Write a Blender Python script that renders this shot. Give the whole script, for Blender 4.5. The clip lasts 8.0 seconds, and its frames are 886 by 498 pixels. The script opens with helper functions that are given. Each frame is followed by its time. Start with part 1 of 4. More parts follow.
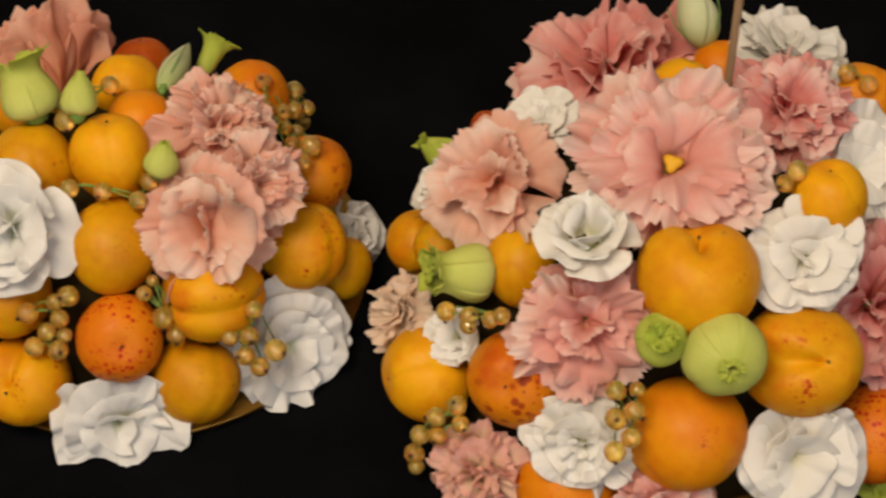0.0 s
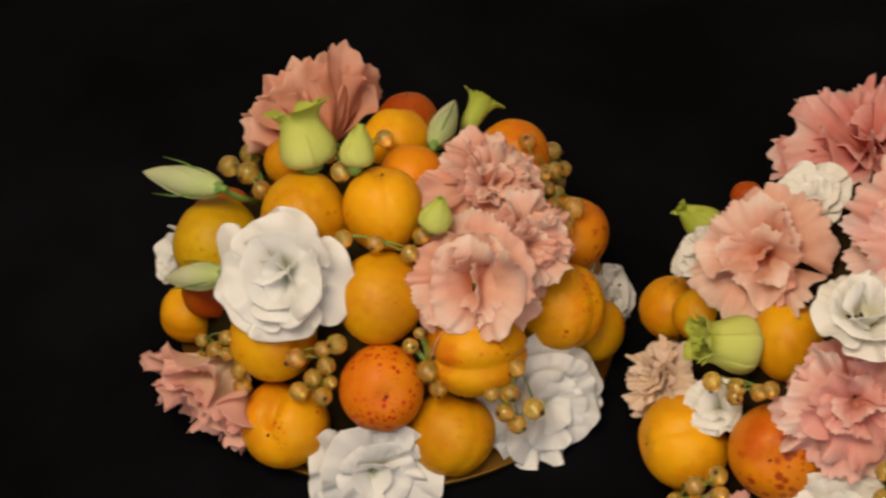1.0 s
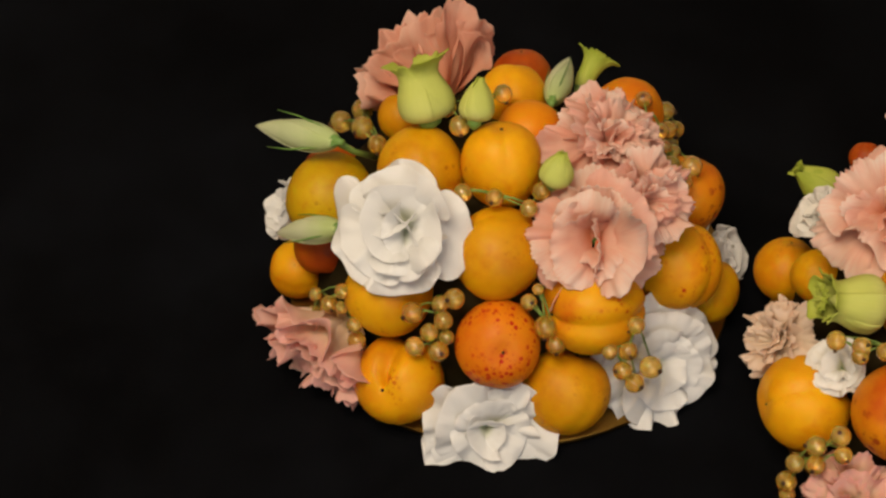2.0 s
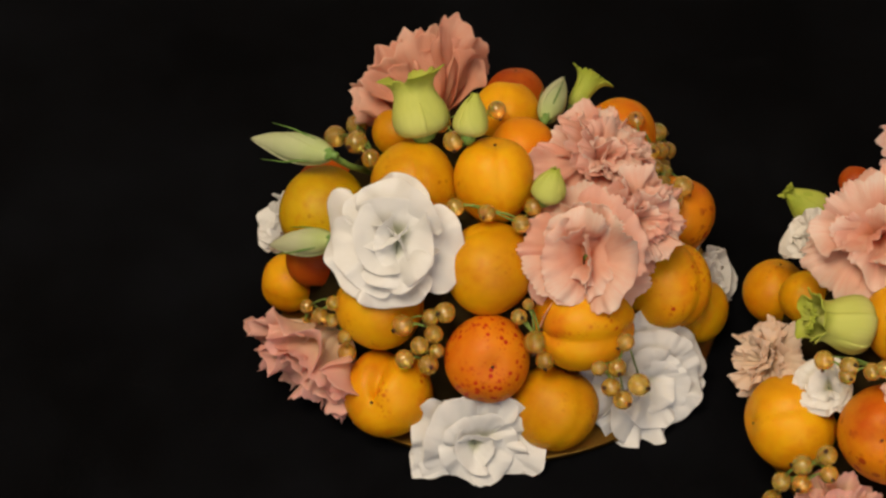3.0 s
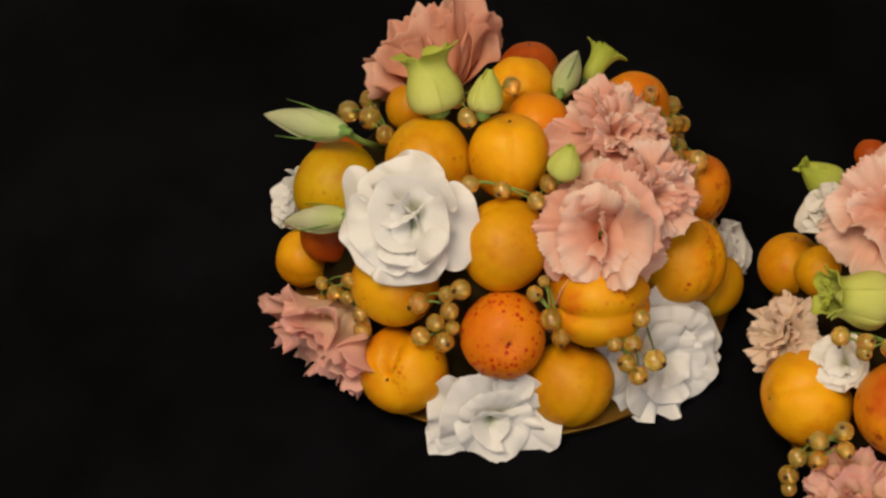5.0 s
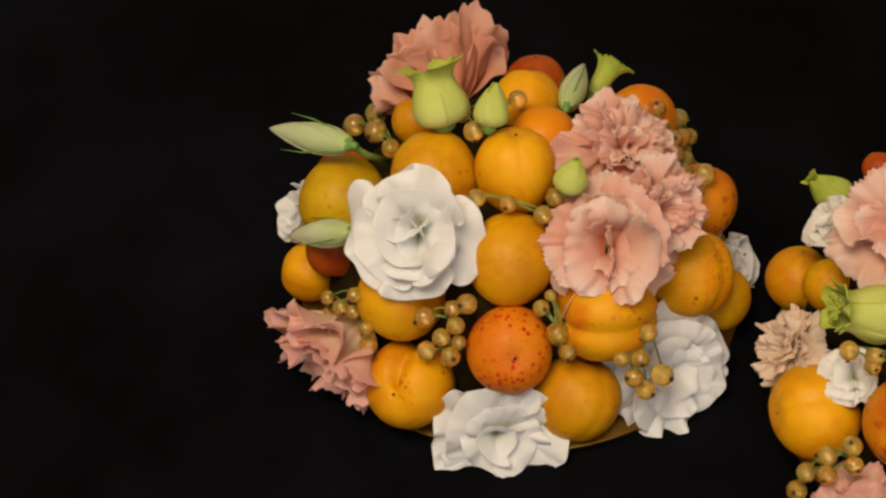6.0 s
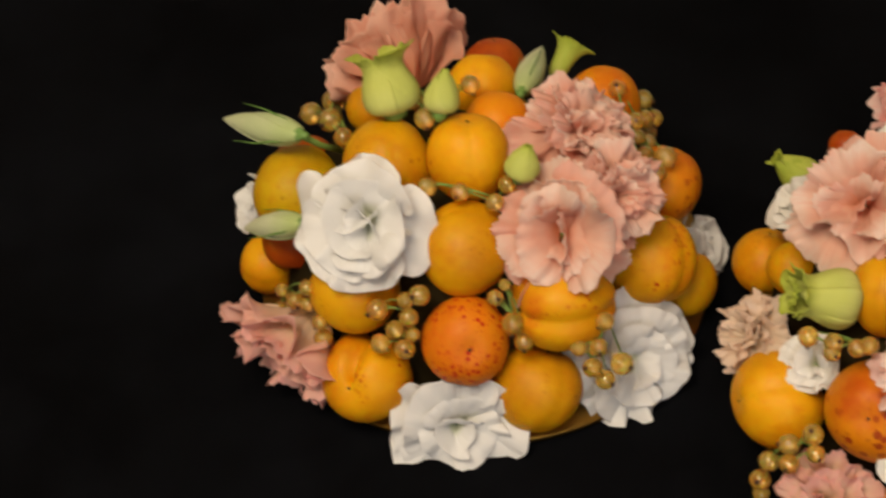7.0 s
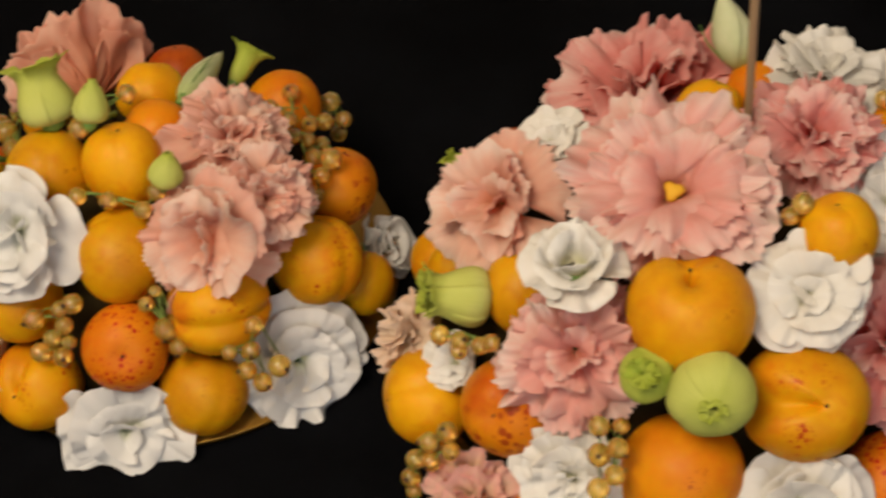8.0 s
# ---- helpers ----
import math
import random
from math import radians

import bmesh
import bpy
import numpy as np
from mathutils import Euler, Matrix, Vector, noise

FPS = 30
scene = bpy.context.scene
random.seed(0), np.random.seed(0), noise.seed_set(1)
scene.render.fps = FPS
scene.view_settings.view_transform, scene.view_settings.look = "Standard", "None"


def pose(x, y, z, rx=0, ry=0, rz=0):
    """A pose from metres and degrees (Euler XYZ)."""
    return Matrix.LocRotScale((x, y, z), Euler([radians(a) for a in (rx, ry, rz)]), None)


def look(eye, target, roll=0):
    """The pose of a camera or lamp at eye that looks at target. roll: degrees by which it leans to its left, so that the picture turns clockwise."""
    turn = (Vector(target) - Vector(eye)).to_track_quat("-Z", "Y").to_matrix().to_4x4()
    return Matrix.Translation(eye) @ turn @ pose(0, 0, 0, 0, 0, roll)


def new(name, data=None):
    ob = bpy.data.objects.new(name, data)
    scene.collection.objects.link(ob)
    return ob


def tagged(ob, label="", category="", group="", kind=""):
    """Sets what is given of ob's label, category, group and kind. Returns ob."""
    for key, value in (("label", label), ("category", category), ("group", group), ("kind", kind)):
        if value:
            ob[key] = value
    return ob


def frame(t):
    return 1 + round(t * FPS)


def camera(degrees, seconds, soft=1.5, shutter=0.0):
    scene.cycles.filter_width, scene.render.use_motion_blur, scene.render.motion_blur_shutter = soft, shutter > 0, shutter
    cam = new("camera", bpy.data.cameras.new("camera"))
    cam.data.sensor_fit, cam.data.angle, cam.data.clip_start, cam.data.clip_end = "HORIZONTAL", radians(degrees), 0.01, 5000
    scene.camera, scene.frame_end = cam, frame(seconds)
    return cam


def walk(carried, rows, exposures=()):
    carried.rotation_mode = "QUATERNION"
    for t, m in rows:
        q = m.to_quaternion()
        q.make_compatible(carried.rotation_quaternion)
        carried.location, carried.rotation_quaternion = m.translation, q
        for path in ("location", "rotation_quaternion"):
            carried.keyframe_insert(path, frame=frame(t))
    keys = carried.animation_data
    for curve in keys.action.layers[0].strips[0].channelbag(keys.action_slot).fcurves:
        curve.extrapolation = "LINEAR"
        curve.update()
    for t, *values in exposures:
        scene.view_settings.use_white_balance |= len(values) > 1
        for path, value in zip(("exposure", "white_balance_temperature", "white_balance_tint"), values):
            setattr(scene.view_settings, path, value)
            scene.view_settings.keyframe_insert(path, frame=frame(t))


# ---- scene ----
# camera
cam = camera(26.5, 8.0, soft=2.5, shutter=0.3)
PATH = [
    (0, (0.0753, -0.6625, 0.6921), (0.1549, 0.0277, -0.0271), -0.34),
    (0.2, (0.0621, -0.6580, 0.6954), (0.1282, -0.0026, 0.0109), -0.47),
    (0.3, (0.0570, -0.6565, 0.6978), (0.1173, -0.0001, 0.0137), -0.53),
    (0.5, (0.0444, -0.6551, 0.7026), (0.0963, 0.0450, -0.0096), -0.60),
    (0.7, (0.0279, -0.6588, 0.7070), (0.0609, 0.0103, 0.0334), -1.12),
    (1, (0.0114, -0.6576, 0.7054), (0.0259, 0.0537, 0.0026), -1.05),
    (1.2, (0.0015, -0.6548, 0.7044), (0.0045, 0.0105, 0.0262), -1.51),
    (1.3, (-0.0043, -0.6535, 0.7022), (-0.0020, 0.0090, 0.0213), -1.36),
    (1.5, (-0.0107, -0.6526, 0.6988), (-0.0148, 0.0447, -0.0179), -1.49),
    (1.7, (-0.0170, -0.6609, 0.6909), (-0.0264, 0.0435, -0.0189), -1.76),
    (2.8, (-0.0286, -0.6650, 0.6894), (-0.0273, 0.0461, -0.0136), -0.54),
    (3, (-0.0257, -0.6729, 0.6867), (-0.0271, 0.0476, -0.0068), -0.13),
    (3.2, (-0.0266, -0.6728, 0.6884), (-0.0284, 0.0083, 0.0263), 0.11),
    (3.5, (-0.0276, -0.6676, 0.6876), (-0.0276, 0.0395, -0.0195), 0.00),
    (4, (-0.0259, -0.6638, 0.6856), (-0.0374, 0.0389, -0.0258), -1.06),
    (4.2, (-0.0292, -0.6657, 0.6897), (-0.0329, 0.0018, 0.0136), -0.59),
    (4.5, (-0.0306, -0.6663, 0.6934), (-0.0343, 0.0361, -0.0184), -0.56),
    (6, (-0.0298, -0.6613, 0.6916), (-0.0378, 0.0464, -0.0148), -0.88),
    (6.2, (-0.0284, -0.6615, 0.6929), (-0.0406, 0.0103, 0.0212), -1.17),
    (6.5, (-0.0256, -0.6592, 0.6924), (-0.0401, 0.0515, -0.0110), -1.41),
    (6.8, (-0.0111, -0.6520, 0.6883), (-0.0311, 0.0221, 0.0192), -2.27),
    (7, (0.0123, -0.6441, 0.6835), (-0.0205, 0.0538, -0.0320), -3.45),
    (7.2, (0.0407, -0.6344, 0.6752), (0.0144, 0.0214, -0.0116), -3.40),
    (7.3, (0.0613, -0.6311, 0.6745), (0.0275, 0.0216, -0.0150), -4.08),
    (7.5, (0.0990, -0.6299, 0.6751), (0.0575, 0.0625, -0.0451), -4.43),
    (7.7, (0.1350, -0.6335, 0.6775), (0.0873, 0.0218, -0.0086), -5.05),
    (7.8, (0.1511, -0.6377, 0.6797), (0.1021, 0.0182, -0.0057), -5.40),
    (8, (0.1840, -0.6452, 0.6833), (0.1332, 0.0490, -0.0348), -6.09),
]
walk(cam, [(t, look(eye, target, roll)) for t, eye, target, roll in PATH])

# ---- room light ----
world = bpy.data.worlds.new("room_air")
world.use_nodes = True
world.node_tree.nodes["Background"].inputs["Color"].default_value = (0.9, 0.93, 1.0, 1)
world.node_tree.nodes["Background"].inputs["Strength"].default_value = 0.15
scene.world = world


def area_lamp(name, m, size_x, size_y, watts, colour):
    data = bpy.data.lights.new(name, "AREA")
    data.shape, data.size, data.size_y, data.energy, data.color = "RECTANGLE", size_x, size_y, watts, colour
    ob = new(name, data)
    ob.matrix_world = m
    return tagged(ob, kind="structure")


area_lamp("ceiling_lamp", look((-0.32, -0.70, 1.78), (0.1, 0.0, 0.0)), 0.9, 0.9, 43, (1.0, 0.82, 0.60))
# unseen fill source, added in front to brighten the front-facing petals
area_lamp("window_daylight", look((0.45, -1.96, 0.85), (0.1, -0.05, 0.0)), 1.3, 1.2, 8.0, (0.95, 0.95, 1.0))


# ---- materials ----
class Nodes:
    """A small builder of node materials."""

    def __init__(self, name):
        self.mat = bpy.data.materials.new(name)
        self.mat.use_nodes = True
        self.tree = self.mat.node_tree
        self.bsdf = self.tree.nodes["Principled BSDF"]
        self.out = self.tree.nodes["Material Output"]
        self.coord = self.tree.nodes.new("ShaderNodeTexCoord")

    def node(self, kind, **values):
        n = self.tree.nodes.new(kind)
        for key, value in values.items():
            n.inputs[key.replace("_", " ")].default_value = value
        return n

    def link(self, a, b):
        self.tree.links.new(a, b)

    def place(self, spread=0.0):
        """Object coordinates, shifted by the object's own random number."""
        if not spread:
            return self.coord.outputs["Object"]
        info = self.tree.nodes.new("ShaderNodeObjectInfo")
        mul = self.maths("MULTIPLY", info.outputs["Random"], spread)
        add = self.tree.nodes.new("ShaderNodeVectorMath")
        add.operation = "ADD"
        self.link(self.coord.outputs["Object"], add.inputs[0])
        self.link(mul, add.inputs[1])
        return add.outputs[0]

    def random(self):
        return self.tree.nodes.new("ShaderNodeObjectInfo").outputs["Random"]

    def maths(self, op, a, b=0.0):
        n = self.tree.nodes.new("ShaderNodeMath")
        n.operation = op
        for i, v in enumerate((a, b)):
            if isinstance(v, (int, float)):
                n.inputs[i].default_value = v
            else:
                self.link(v, n.inputs[i])
        return n.outputs[0]

    def noise(self, where, scale, detail=3.0, rough=0.5):
        n = self.node("ShaderNodeTexNoise", Scale=scale, Detail=detail, Roughness=rough)
        self.link(where, n.inputs["Vector"])
        return n.outputs["Fac"]

    def ramp(self, fac, *stops):
        n = self.tree.nodes.new("ShaderNodeValToRGB")
        for i, (at, c) in enumerate(stops):
            e = n.color_ramp.elements[i] if i < 2 else n.color_ramp.elements.new(at)
            e.position = at
            e.color = (c, c, c, 1) if isinstance(c, (int, float)) else (*c, 1)
        self.link(fac, n.inputs[0])
        return n.outputs[0]

    def mix(self, fac, a, b, blend="MIX"):
        n = self.tree.nodes.new("ShaderNodeMix")
        n.data_type, n.blend_type = "RGBA", blend
        for i, v in ((0, fac), (6, a), (7, b)):
            if isinstance(v, (int, float)):
                n.inputs[i].default_value = v
            elif isinstance(v, tuple):
                n.inputs[i].default_value = (*v, 1)
            else:
                self.link(v, n.inputs[i])
        return n.outputs[2]

    def bump(self, height, strength, distance):
        n = self.node("ShaderNodeBump", Strength=strength, Distance=distance)
        self.link(height, n.inputs["Height"])
        self.link(n.outputs[0], self.bsdf.inputs["Normal"])
        return n.outputs[0]

    def finish(self, colour, rough, sheen=0.0, **more):
        if isinstance(colour, tuple):
            self.bsdf.inputs["Base Color"].default_value = (*colour, 1)
        else:
            self.link(colour, self.bsdf.inputs["Base Color"])
        if isinstance(rough, (int, float)):
            self.bsdf.inputs["Roughness"].default_value = rough
        else:
            self.link(rough, self.bsdf.inputs["Roughness"])
        self.bsdf.inputs["Sheen Weight"].default_value = sheen
        for key, value in more.items():
            self.bsdf.inputs[key.replace("_", " ")].default_value = value
        return self.mat


def apricot_skin(name, deep, light, blush, blush_from, speck, speck_from, strong=0.6, at_stem=0.0, grain=300.0):
    """Matt velvet skin: two tones of ground colour, a red blush and dark red freckles."""
    m = Nodes(name)
    p = m.place(3.0)
    colour = m.mix(m.ramp(m.noise(p, 30, 3, 0.6), (0.36, 0.0), (0.62, 1.0)), deep, light)
    colour = m.mix(m.ramp(m.noise(p, 130, 3, 0.6), (0.50, 0.0), (0.74, 0.16)), colour, blush)
    colour = m.mix(m.ramp(m.noise(p, 420, 2), (0.42, 0.0), (0.75, 0.22)), colour, light)
    height = m.tree.nodes.new("ShaderNodeSeparateXYZ")
    m.link(m.coord.outputs["Object"], height.inputs[0])
    side = m.maths("MULTIPLY", m.maths("SUBTRACT", height.outputs[2], 0.010), at_stem * 40)
    cloud = m.maths("ADD", m.noise(p, 38, 4, 0.6), m.maths("MULTIPLY", side, 0.5))
    colour = m.mix(m.ramp(cloud, (blush_from, 0.0), (blush_from + 0.22, 0.8)), colour, blush)
    v = m.node("ShaderNodeTexVoronoi", Scale=grain, Randomness=1.0)
    m.link(p, v.inputs["Vector"])
    far = m.node("ShaderNodeTexVoronoi", Scale=grain * 1.75, Randomness=1.0)
    m.link(p, far.inputs["Vector"])
    dots = m.maths("MAXIMUM", m.ramp(v.outputs["Distance"], (0.26, 1.0), (0.40, 0.0)), m.ramp(far.outputs["Distance"], (0.16, 0.8), (0.28, 0.0)))
    zone = m.ramp(m.noise(p, 55, 3), (speck_from, 0.0), (speck_from + 0.12, 1.0))
    colour = m.mix(m.maths("MULTIPLY", m.maths("MULTIPLY", dots, zone), strong), colour, speck)
    m.bump(m.noise(p, 900, 2), 0.12, 0.0004)
    return m.finish(colour, m.ramp(m.noise(p, 160, 3), (0.3, 0.42), (0.7, 0.56)), 0.0, Specular_IOR_Level=0.22, Subsurface_Weight=0.4,
                    Subsurface_Radius=(1.0, 0.35, 0.05), Subsurface_Scale=0.003)


SKIN_YELLOW = apricot_skin("apricot_skin_yellow", (0.64, 0.255, 0.002), (0.79, 0.39, 0.003), (0.60, 0.15, 0.003), 0.58, (0.30, 0.03, 0.003), 0.60)
SKIN_OCHRE = apricot_skin("apricot_skin_ochre", (0.55, 0.225, 0.002), (0.70, 0.355, 0.003), (0.48, 0.12, 0.002), 0.58, (0.24, 0.02, 0.002), 0.58)
SKIN_ORANGE = apricot_skin("apricot_skin_orange", (0.66, 0.19, 0.002), (0.75, 0.285, 0.003), (0.58, 0.105, 0.002), 0.52, (0.30, 0.018, 0.002), 0.60)
SKIN_FRECKLED = apricot_skin("apricot_skin_freckled", (0.66, 0.17, 0.003), (0.74, 0.25, 0.006), (0.58, 0.075, 0.006), 0.56, (0.48, 0.012, 0.006), 0.36, 0.95)
SKIN_BLOTCHED = apricot_skin("apricot_skin_blotched", (0.60, 0.165, 0.002), (0.69, 0.25, 0.004), (0.50, 0.07, 0.003), 0.52, (0.30, 0.022, 0.004), 0.46, 0.85, 0.2, 170.0)
SKIN_BLUSHED = apricot_skin("apricot_skin_blushed", (0.60, 0.22, 0.002), (0.75, 0.36, 0.003), (0.62, 0.10, 0.004), 0.53, (0.46, 0.012, 0.004), 0.54, 0.9, 0.12)
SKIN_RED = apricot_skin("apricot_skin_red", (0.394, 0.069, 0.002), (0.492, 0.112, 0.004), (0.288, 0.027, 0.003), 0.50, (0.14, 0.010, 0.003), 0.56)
SKIN_GREENISH = apricot_skin("apricot_skin_greenish", (0.502, 0.282, 0.002), (0.613, 0.412, 0.004), (0.403, 0.077, 0.003), 0.62, (0.18, 0.015, 0.003), 0.64)


def petal_stuff(name, base, middle, rim, rim_from, vein, through_light=0.45, patch=0.75):
    """Thin petal: a colour for the claw, the blade and the rim, deeper patches and fine veins, light shining through."""
    m = Nodes(name)
    uv = m.tree.nodes.new("ShaderNodeSeparateXYZ")
    m.link(m.coord.outputs["UV"], uv.inputs[0])
    p = m.place(2.0)
    wobble = m.maths("ADD", uv.outputs[1], m.maths("MULTIPLY", m.maths("SUBTRACT", m.noise(p, 90, 3), 0.5), 0.35))
    colour = m.ramp(wobble, (0.10, base), (0.45, middle), (rim_from, middle), (1.0, rim))
    stretch = m.tree.nodes.new("ShaderNodeMapping")
    stretch.inputs["Scale"].default_value = (46, 2.2, 1)
    m.link(m.coord.outputs["UV"], stretch.inputs["Vector"])
    veins = m.noise(stretch.outputs[0], 1.0, 3, 0.6)
    colour = m.mix(m.ramp(veins, (0.46, 0.0), (0.76, 0.4)), colour, vein)
    shift = m.maths("MULTIPLY", m.maths("SUBTRACT", m.random(), 0.5), 0.6)
    colour = m.mix(m.ramp(m.maths("ADD", m.noise(p, 55, 4, 0.6), shift), (0.42, 0.0), (0.74, patch)), colour, vein)
    normal = m.bump(m.maths("ADD", veins, m.noise(p, 300, 2)), 0.14, 0.0005)
    m.finish(colour, 0.6, 0.0, Specular_IOR_Level=0.2)
    glow = m.tree.nodes.new("ShaderNodeBsdfTranslucent")
    deep = m.node("ShaderNodeGamma", Gamma=1.25)
    m.link(colour, deep.inputs["Color"])
    m.link(deep.outputs[0], glow.inputs["Color"])
    m.link(normal, glow.inputs["Normal"])
    both = m.tree.nodes.new("ShaderNodeMixShader")
    both.inputs[0].default_value = through_light
    m.link(m.bsdf.outputs[0], both.inputs[1])
    m.link(glow.outputs[0], both.inputs[2])
    m.link(both.outputs[0], m.out.inputs["Surface"])
    return m.mat


WHITE = petal_stuff("white_petal", (0.78, 0.82, 0.62), (0.95, 0.95, 0.945), (0.96, 0.96, 0.96), 0.6, (0.93, 0.925, 0.91), 0.40, 0.4)
# white blooms of the larger dome, its warmer light tinted into the petals
WARM_LIT_CREAM = petal_stuff("warm_lit_cream_petal", (0.82, 0.82, 0.60), (0.96, 0.95, 0.925), (0.97, 0.965, 0.95), 0.6, (0.94, 0.91, 0.85), 0.40, 0.4)
SALMON = petal_stuff("salmon_petal", (0.87, 0.40, 0.21), (0.94, 0.66, 0.52), (0.98, 0.86, 0.79), 0.62, (0.89, 0.46, 0.34), 0.5, 0.5)
CORAL = petal_stuff("coral_petal", (0.84, 0.36, 0.16), (0.91, 0.55, 0.39), (0.95, 0.71, 0.60), 0.62, (0.87, 0.42, 0.28), 0.5, 0.5)
PINK = petal_stuff("pink_petal", (0.90, 0.48, 0.32), (0.95, 0.65, 0.59), (0.98, 0.87, 0.82), 0.62, (0.90, 0.41, 0.35), 0.5, 0.5)
ROSE = petal_stuff("rose_petal", (0.78, 0.20, 0.13), (0.91, 0.46, 0.42), (0.98, 0.83, 0.79), 0.62, (0.85, 0.27, 0.24), 0.5, 0.5)
PEACH = petal_stuff("peach_petal", (0.97, 0.82, 0.58), (0.97, 0.80, 0.62), (0.94, 0.60, 0.55), 0.62, (0.94, 0.66, 0.53), 0.5, 0.3)
BEIGE = petal_stuff("beige_petal", (0.95, 0.84, 0.62), (0.96, 0.87, 0.74), (0.96, 0.85, 0.76), 0.65, (0.93, 0.74, 0.58), 0.5, 0.4)
LIME = petal_stuff("lime_petal", (0.64, 0.70, 0.18), (0.60, 0.68, 0.12), (0.50, 0.58, 0.07), 0.7, (0.38, 0.52, 0.05), 0.3, 0.5)
YELLOW_GREEN = petal_stuff("yellow_green_petal", (0.80, 0.83, 0.32), (0.73, 0.77, 0.20), (0.54, 0.62, 0.07), 0.60, (0.60, 0.67, 0.16), 0.35, 0.4)
PALE_GREEN = petal_stuff("pale_green_petal", (0.58, 0.68, 0.28), (0.80, 0.83, 0.56), (0.84, 0.84, 0.62), 0.6, (0.60, 0.71, 0.34), 0.3, 0.5)


def stem_stuff(name, a, b, rough=0.5, shine=0.4):
    m = Nodes(name)
    p = m.place(2.0)
    colour = m.mix(m.noise(p, 120, 3), a, b)
    m.bump(m.noise(p, 500, 2), 0.3, 0.0004)
    return m.finish(colour, rough, Specular_IOR_Level=shine)


STEM = stem_stuff("green_stem", (0.12, 0.24, 0.04), (0.26, 0.40, 0.10))
SEPAL = stem_stuff("green_sepal", (0.10, 0.22, 0.04), (0.20, 0.34, 0.08))
# near-black brown: the shade of the gaps is put into the foam's colour
GAP_SHADE_FOAM = stem_stuff("floral_foam", (0.018, 0.013, 0.005), (0.030, 0.022, 0.009), 0.95, 0.03)
PIT = stem_stuff("stem_scar", (0.03, 0.012, 0.005), (0.07, 0.03, 0.012), 0.8)
STAMEN = stem_stuff("yellow_stamen", (0.70, 0.34, 0.01), (0.75, 0.45, 0.03), 0.7)


def berry_stuff():
    """Translucent white currant: amber juice under a glossy skin with pale meridian veins."""
    m = Nodes("currant_skin")
    p = m.place(1.0)
    split = m.tree.nodes.new("ShaderNodeSeparateXYZ")
    m.link(m.coord.outputs["Object"], split.inputs[0])
    turn = m.maths("ARCTAN2", split.outputs[1], split.outputs[0])
    ribs = m.maths("ADD", m.maths("SINE", m.maths("MULTIPLY", turn, 9.0)), m.maths("MULTIPLY", m.noise(p, 300, 2), 0.8))
    colour = m.mix(m.random(), (0.84, 0.48, 0.05), (0.90, 0.62, 0.13))
    colour = m.mix(m.ramp(ribs, (0.80, 0.0), (1.0, 0.4)), colour, (0.94, 0.76, 0.34))
    return m.finish(colour, 0.10, Subsurface_Weight=0.3, Subsurface_Scale=0.003, Transmission_Weight=0.75, IOR=1.34, Coat_Weight=1.0, Coat_Roughness=0.03)


BERRY = berry_stuff()


def cloth_stuff():
    m = Nodes("black_cloth")
    p = m.place()
    colour = m.mix(m.ramp(m.noise(p, 7, 5, 0.65), (0.38, 0.0), (0.66, 1.0)), (0.0009, 0.0010, 0.0015), (0.0036, 0.0042, 0.0060))
    colour = m.mix(m.ramp(m.noise(p, 900, 2), (0.4, 0.0), (0.7, 0.4)), colour, (0.0060, 0.0056, 0.0062))
    m.bump(m.noise(p, 1400, 2), 0.4, 0.0006)
    return m.finish(colour, 0.95, Specular_IOR_Level=0.04)


def gold_stuff():
    m = Nodes("shaded_gold_card")
    p = m.place()
    m.bump(m.noise(p, 600, 2), 0.1, 0.0003)
    # gold darkened in its base colour for the shadow under the overhanging fruit
    return m.finish(m.mix(m.noise(p, 60, 3), (0.24, 0.13, 0.022), (0.34, 0.19, 0.04)), m.ramp(m.noise(p, 90, 3), (0.3, 0.32), (0.7, 0.5)), Metallic=1.0)


def wood_stuff():
    m = Nodes("skewer_wood")
    scale = m.tree.nodes.new("ShaderNodeMapping")
    scale.inputs["Scale"].default_value = (900, 900, 30)
    m.link(m.coord.outputs["Object"], scale.inputs["Vector"])
    grain = m.noise(scale.outputs[0], 1.0, 3)
    m.bump(grain, 0.3, 0.0003)
    return m.finish(m.mix(grain, (0.30, 0.19, 0.10), (0.48, 0.33, 0.19)), 0.65)


def wall_stuff(name, a, b):
    m = Nodes(name)
    p = m.place()
    m.bump(m.noise(p, 120, 3), 0.2, 0.002)
    return m.finish(m.mix(m.noise(p, 2.5, 4), a, b), 0.85)


CLOTH, SHADED_GOLD, WOOD = cloth_stuff(), gold_stuff(), wood_stuff()
PLASTER = wall_stuff("plaster", (0.74, 0.71, 0.66), (0.80, 0.77, 0.72))
BOARDS = wall_stuff("floor_boards", (0.26, 0.19, 0.12), (0.34, 0.25, 0.17))


# ---- mesh helpers ----
def link_mesh(name, verts, faces, material, parent=None, label="", uvs=None, smooth=True):
    me = bpy.data.meshes.new(name)
    me.from_pydata([tuple(v) for v in verts], [], faces)
    if uvs is not None:
        layer = me.uv_layers.new(name="UVMap")
        flat = np.asarray(uvs, float)[[v for f in faces for v in f]]
        layer.data.foreach_set("uv", flat.ravel())
    if smooth:
        me.polygons.foreach_set("use_smooth", [True] * len(me.polygons))
    me.materials.append(material)
    me.update()
    ob = new(name, me)
    if parent is not None:
        ob.parent = parent
    if label:
        tagged(ob, label)
    return ob


def thing(name, m, label, category, group=""):
    ob = new(name)
    ob.empty_display_size = 0.01
    ob.matrix_world = m
    return tagged(ob, label, category, group)


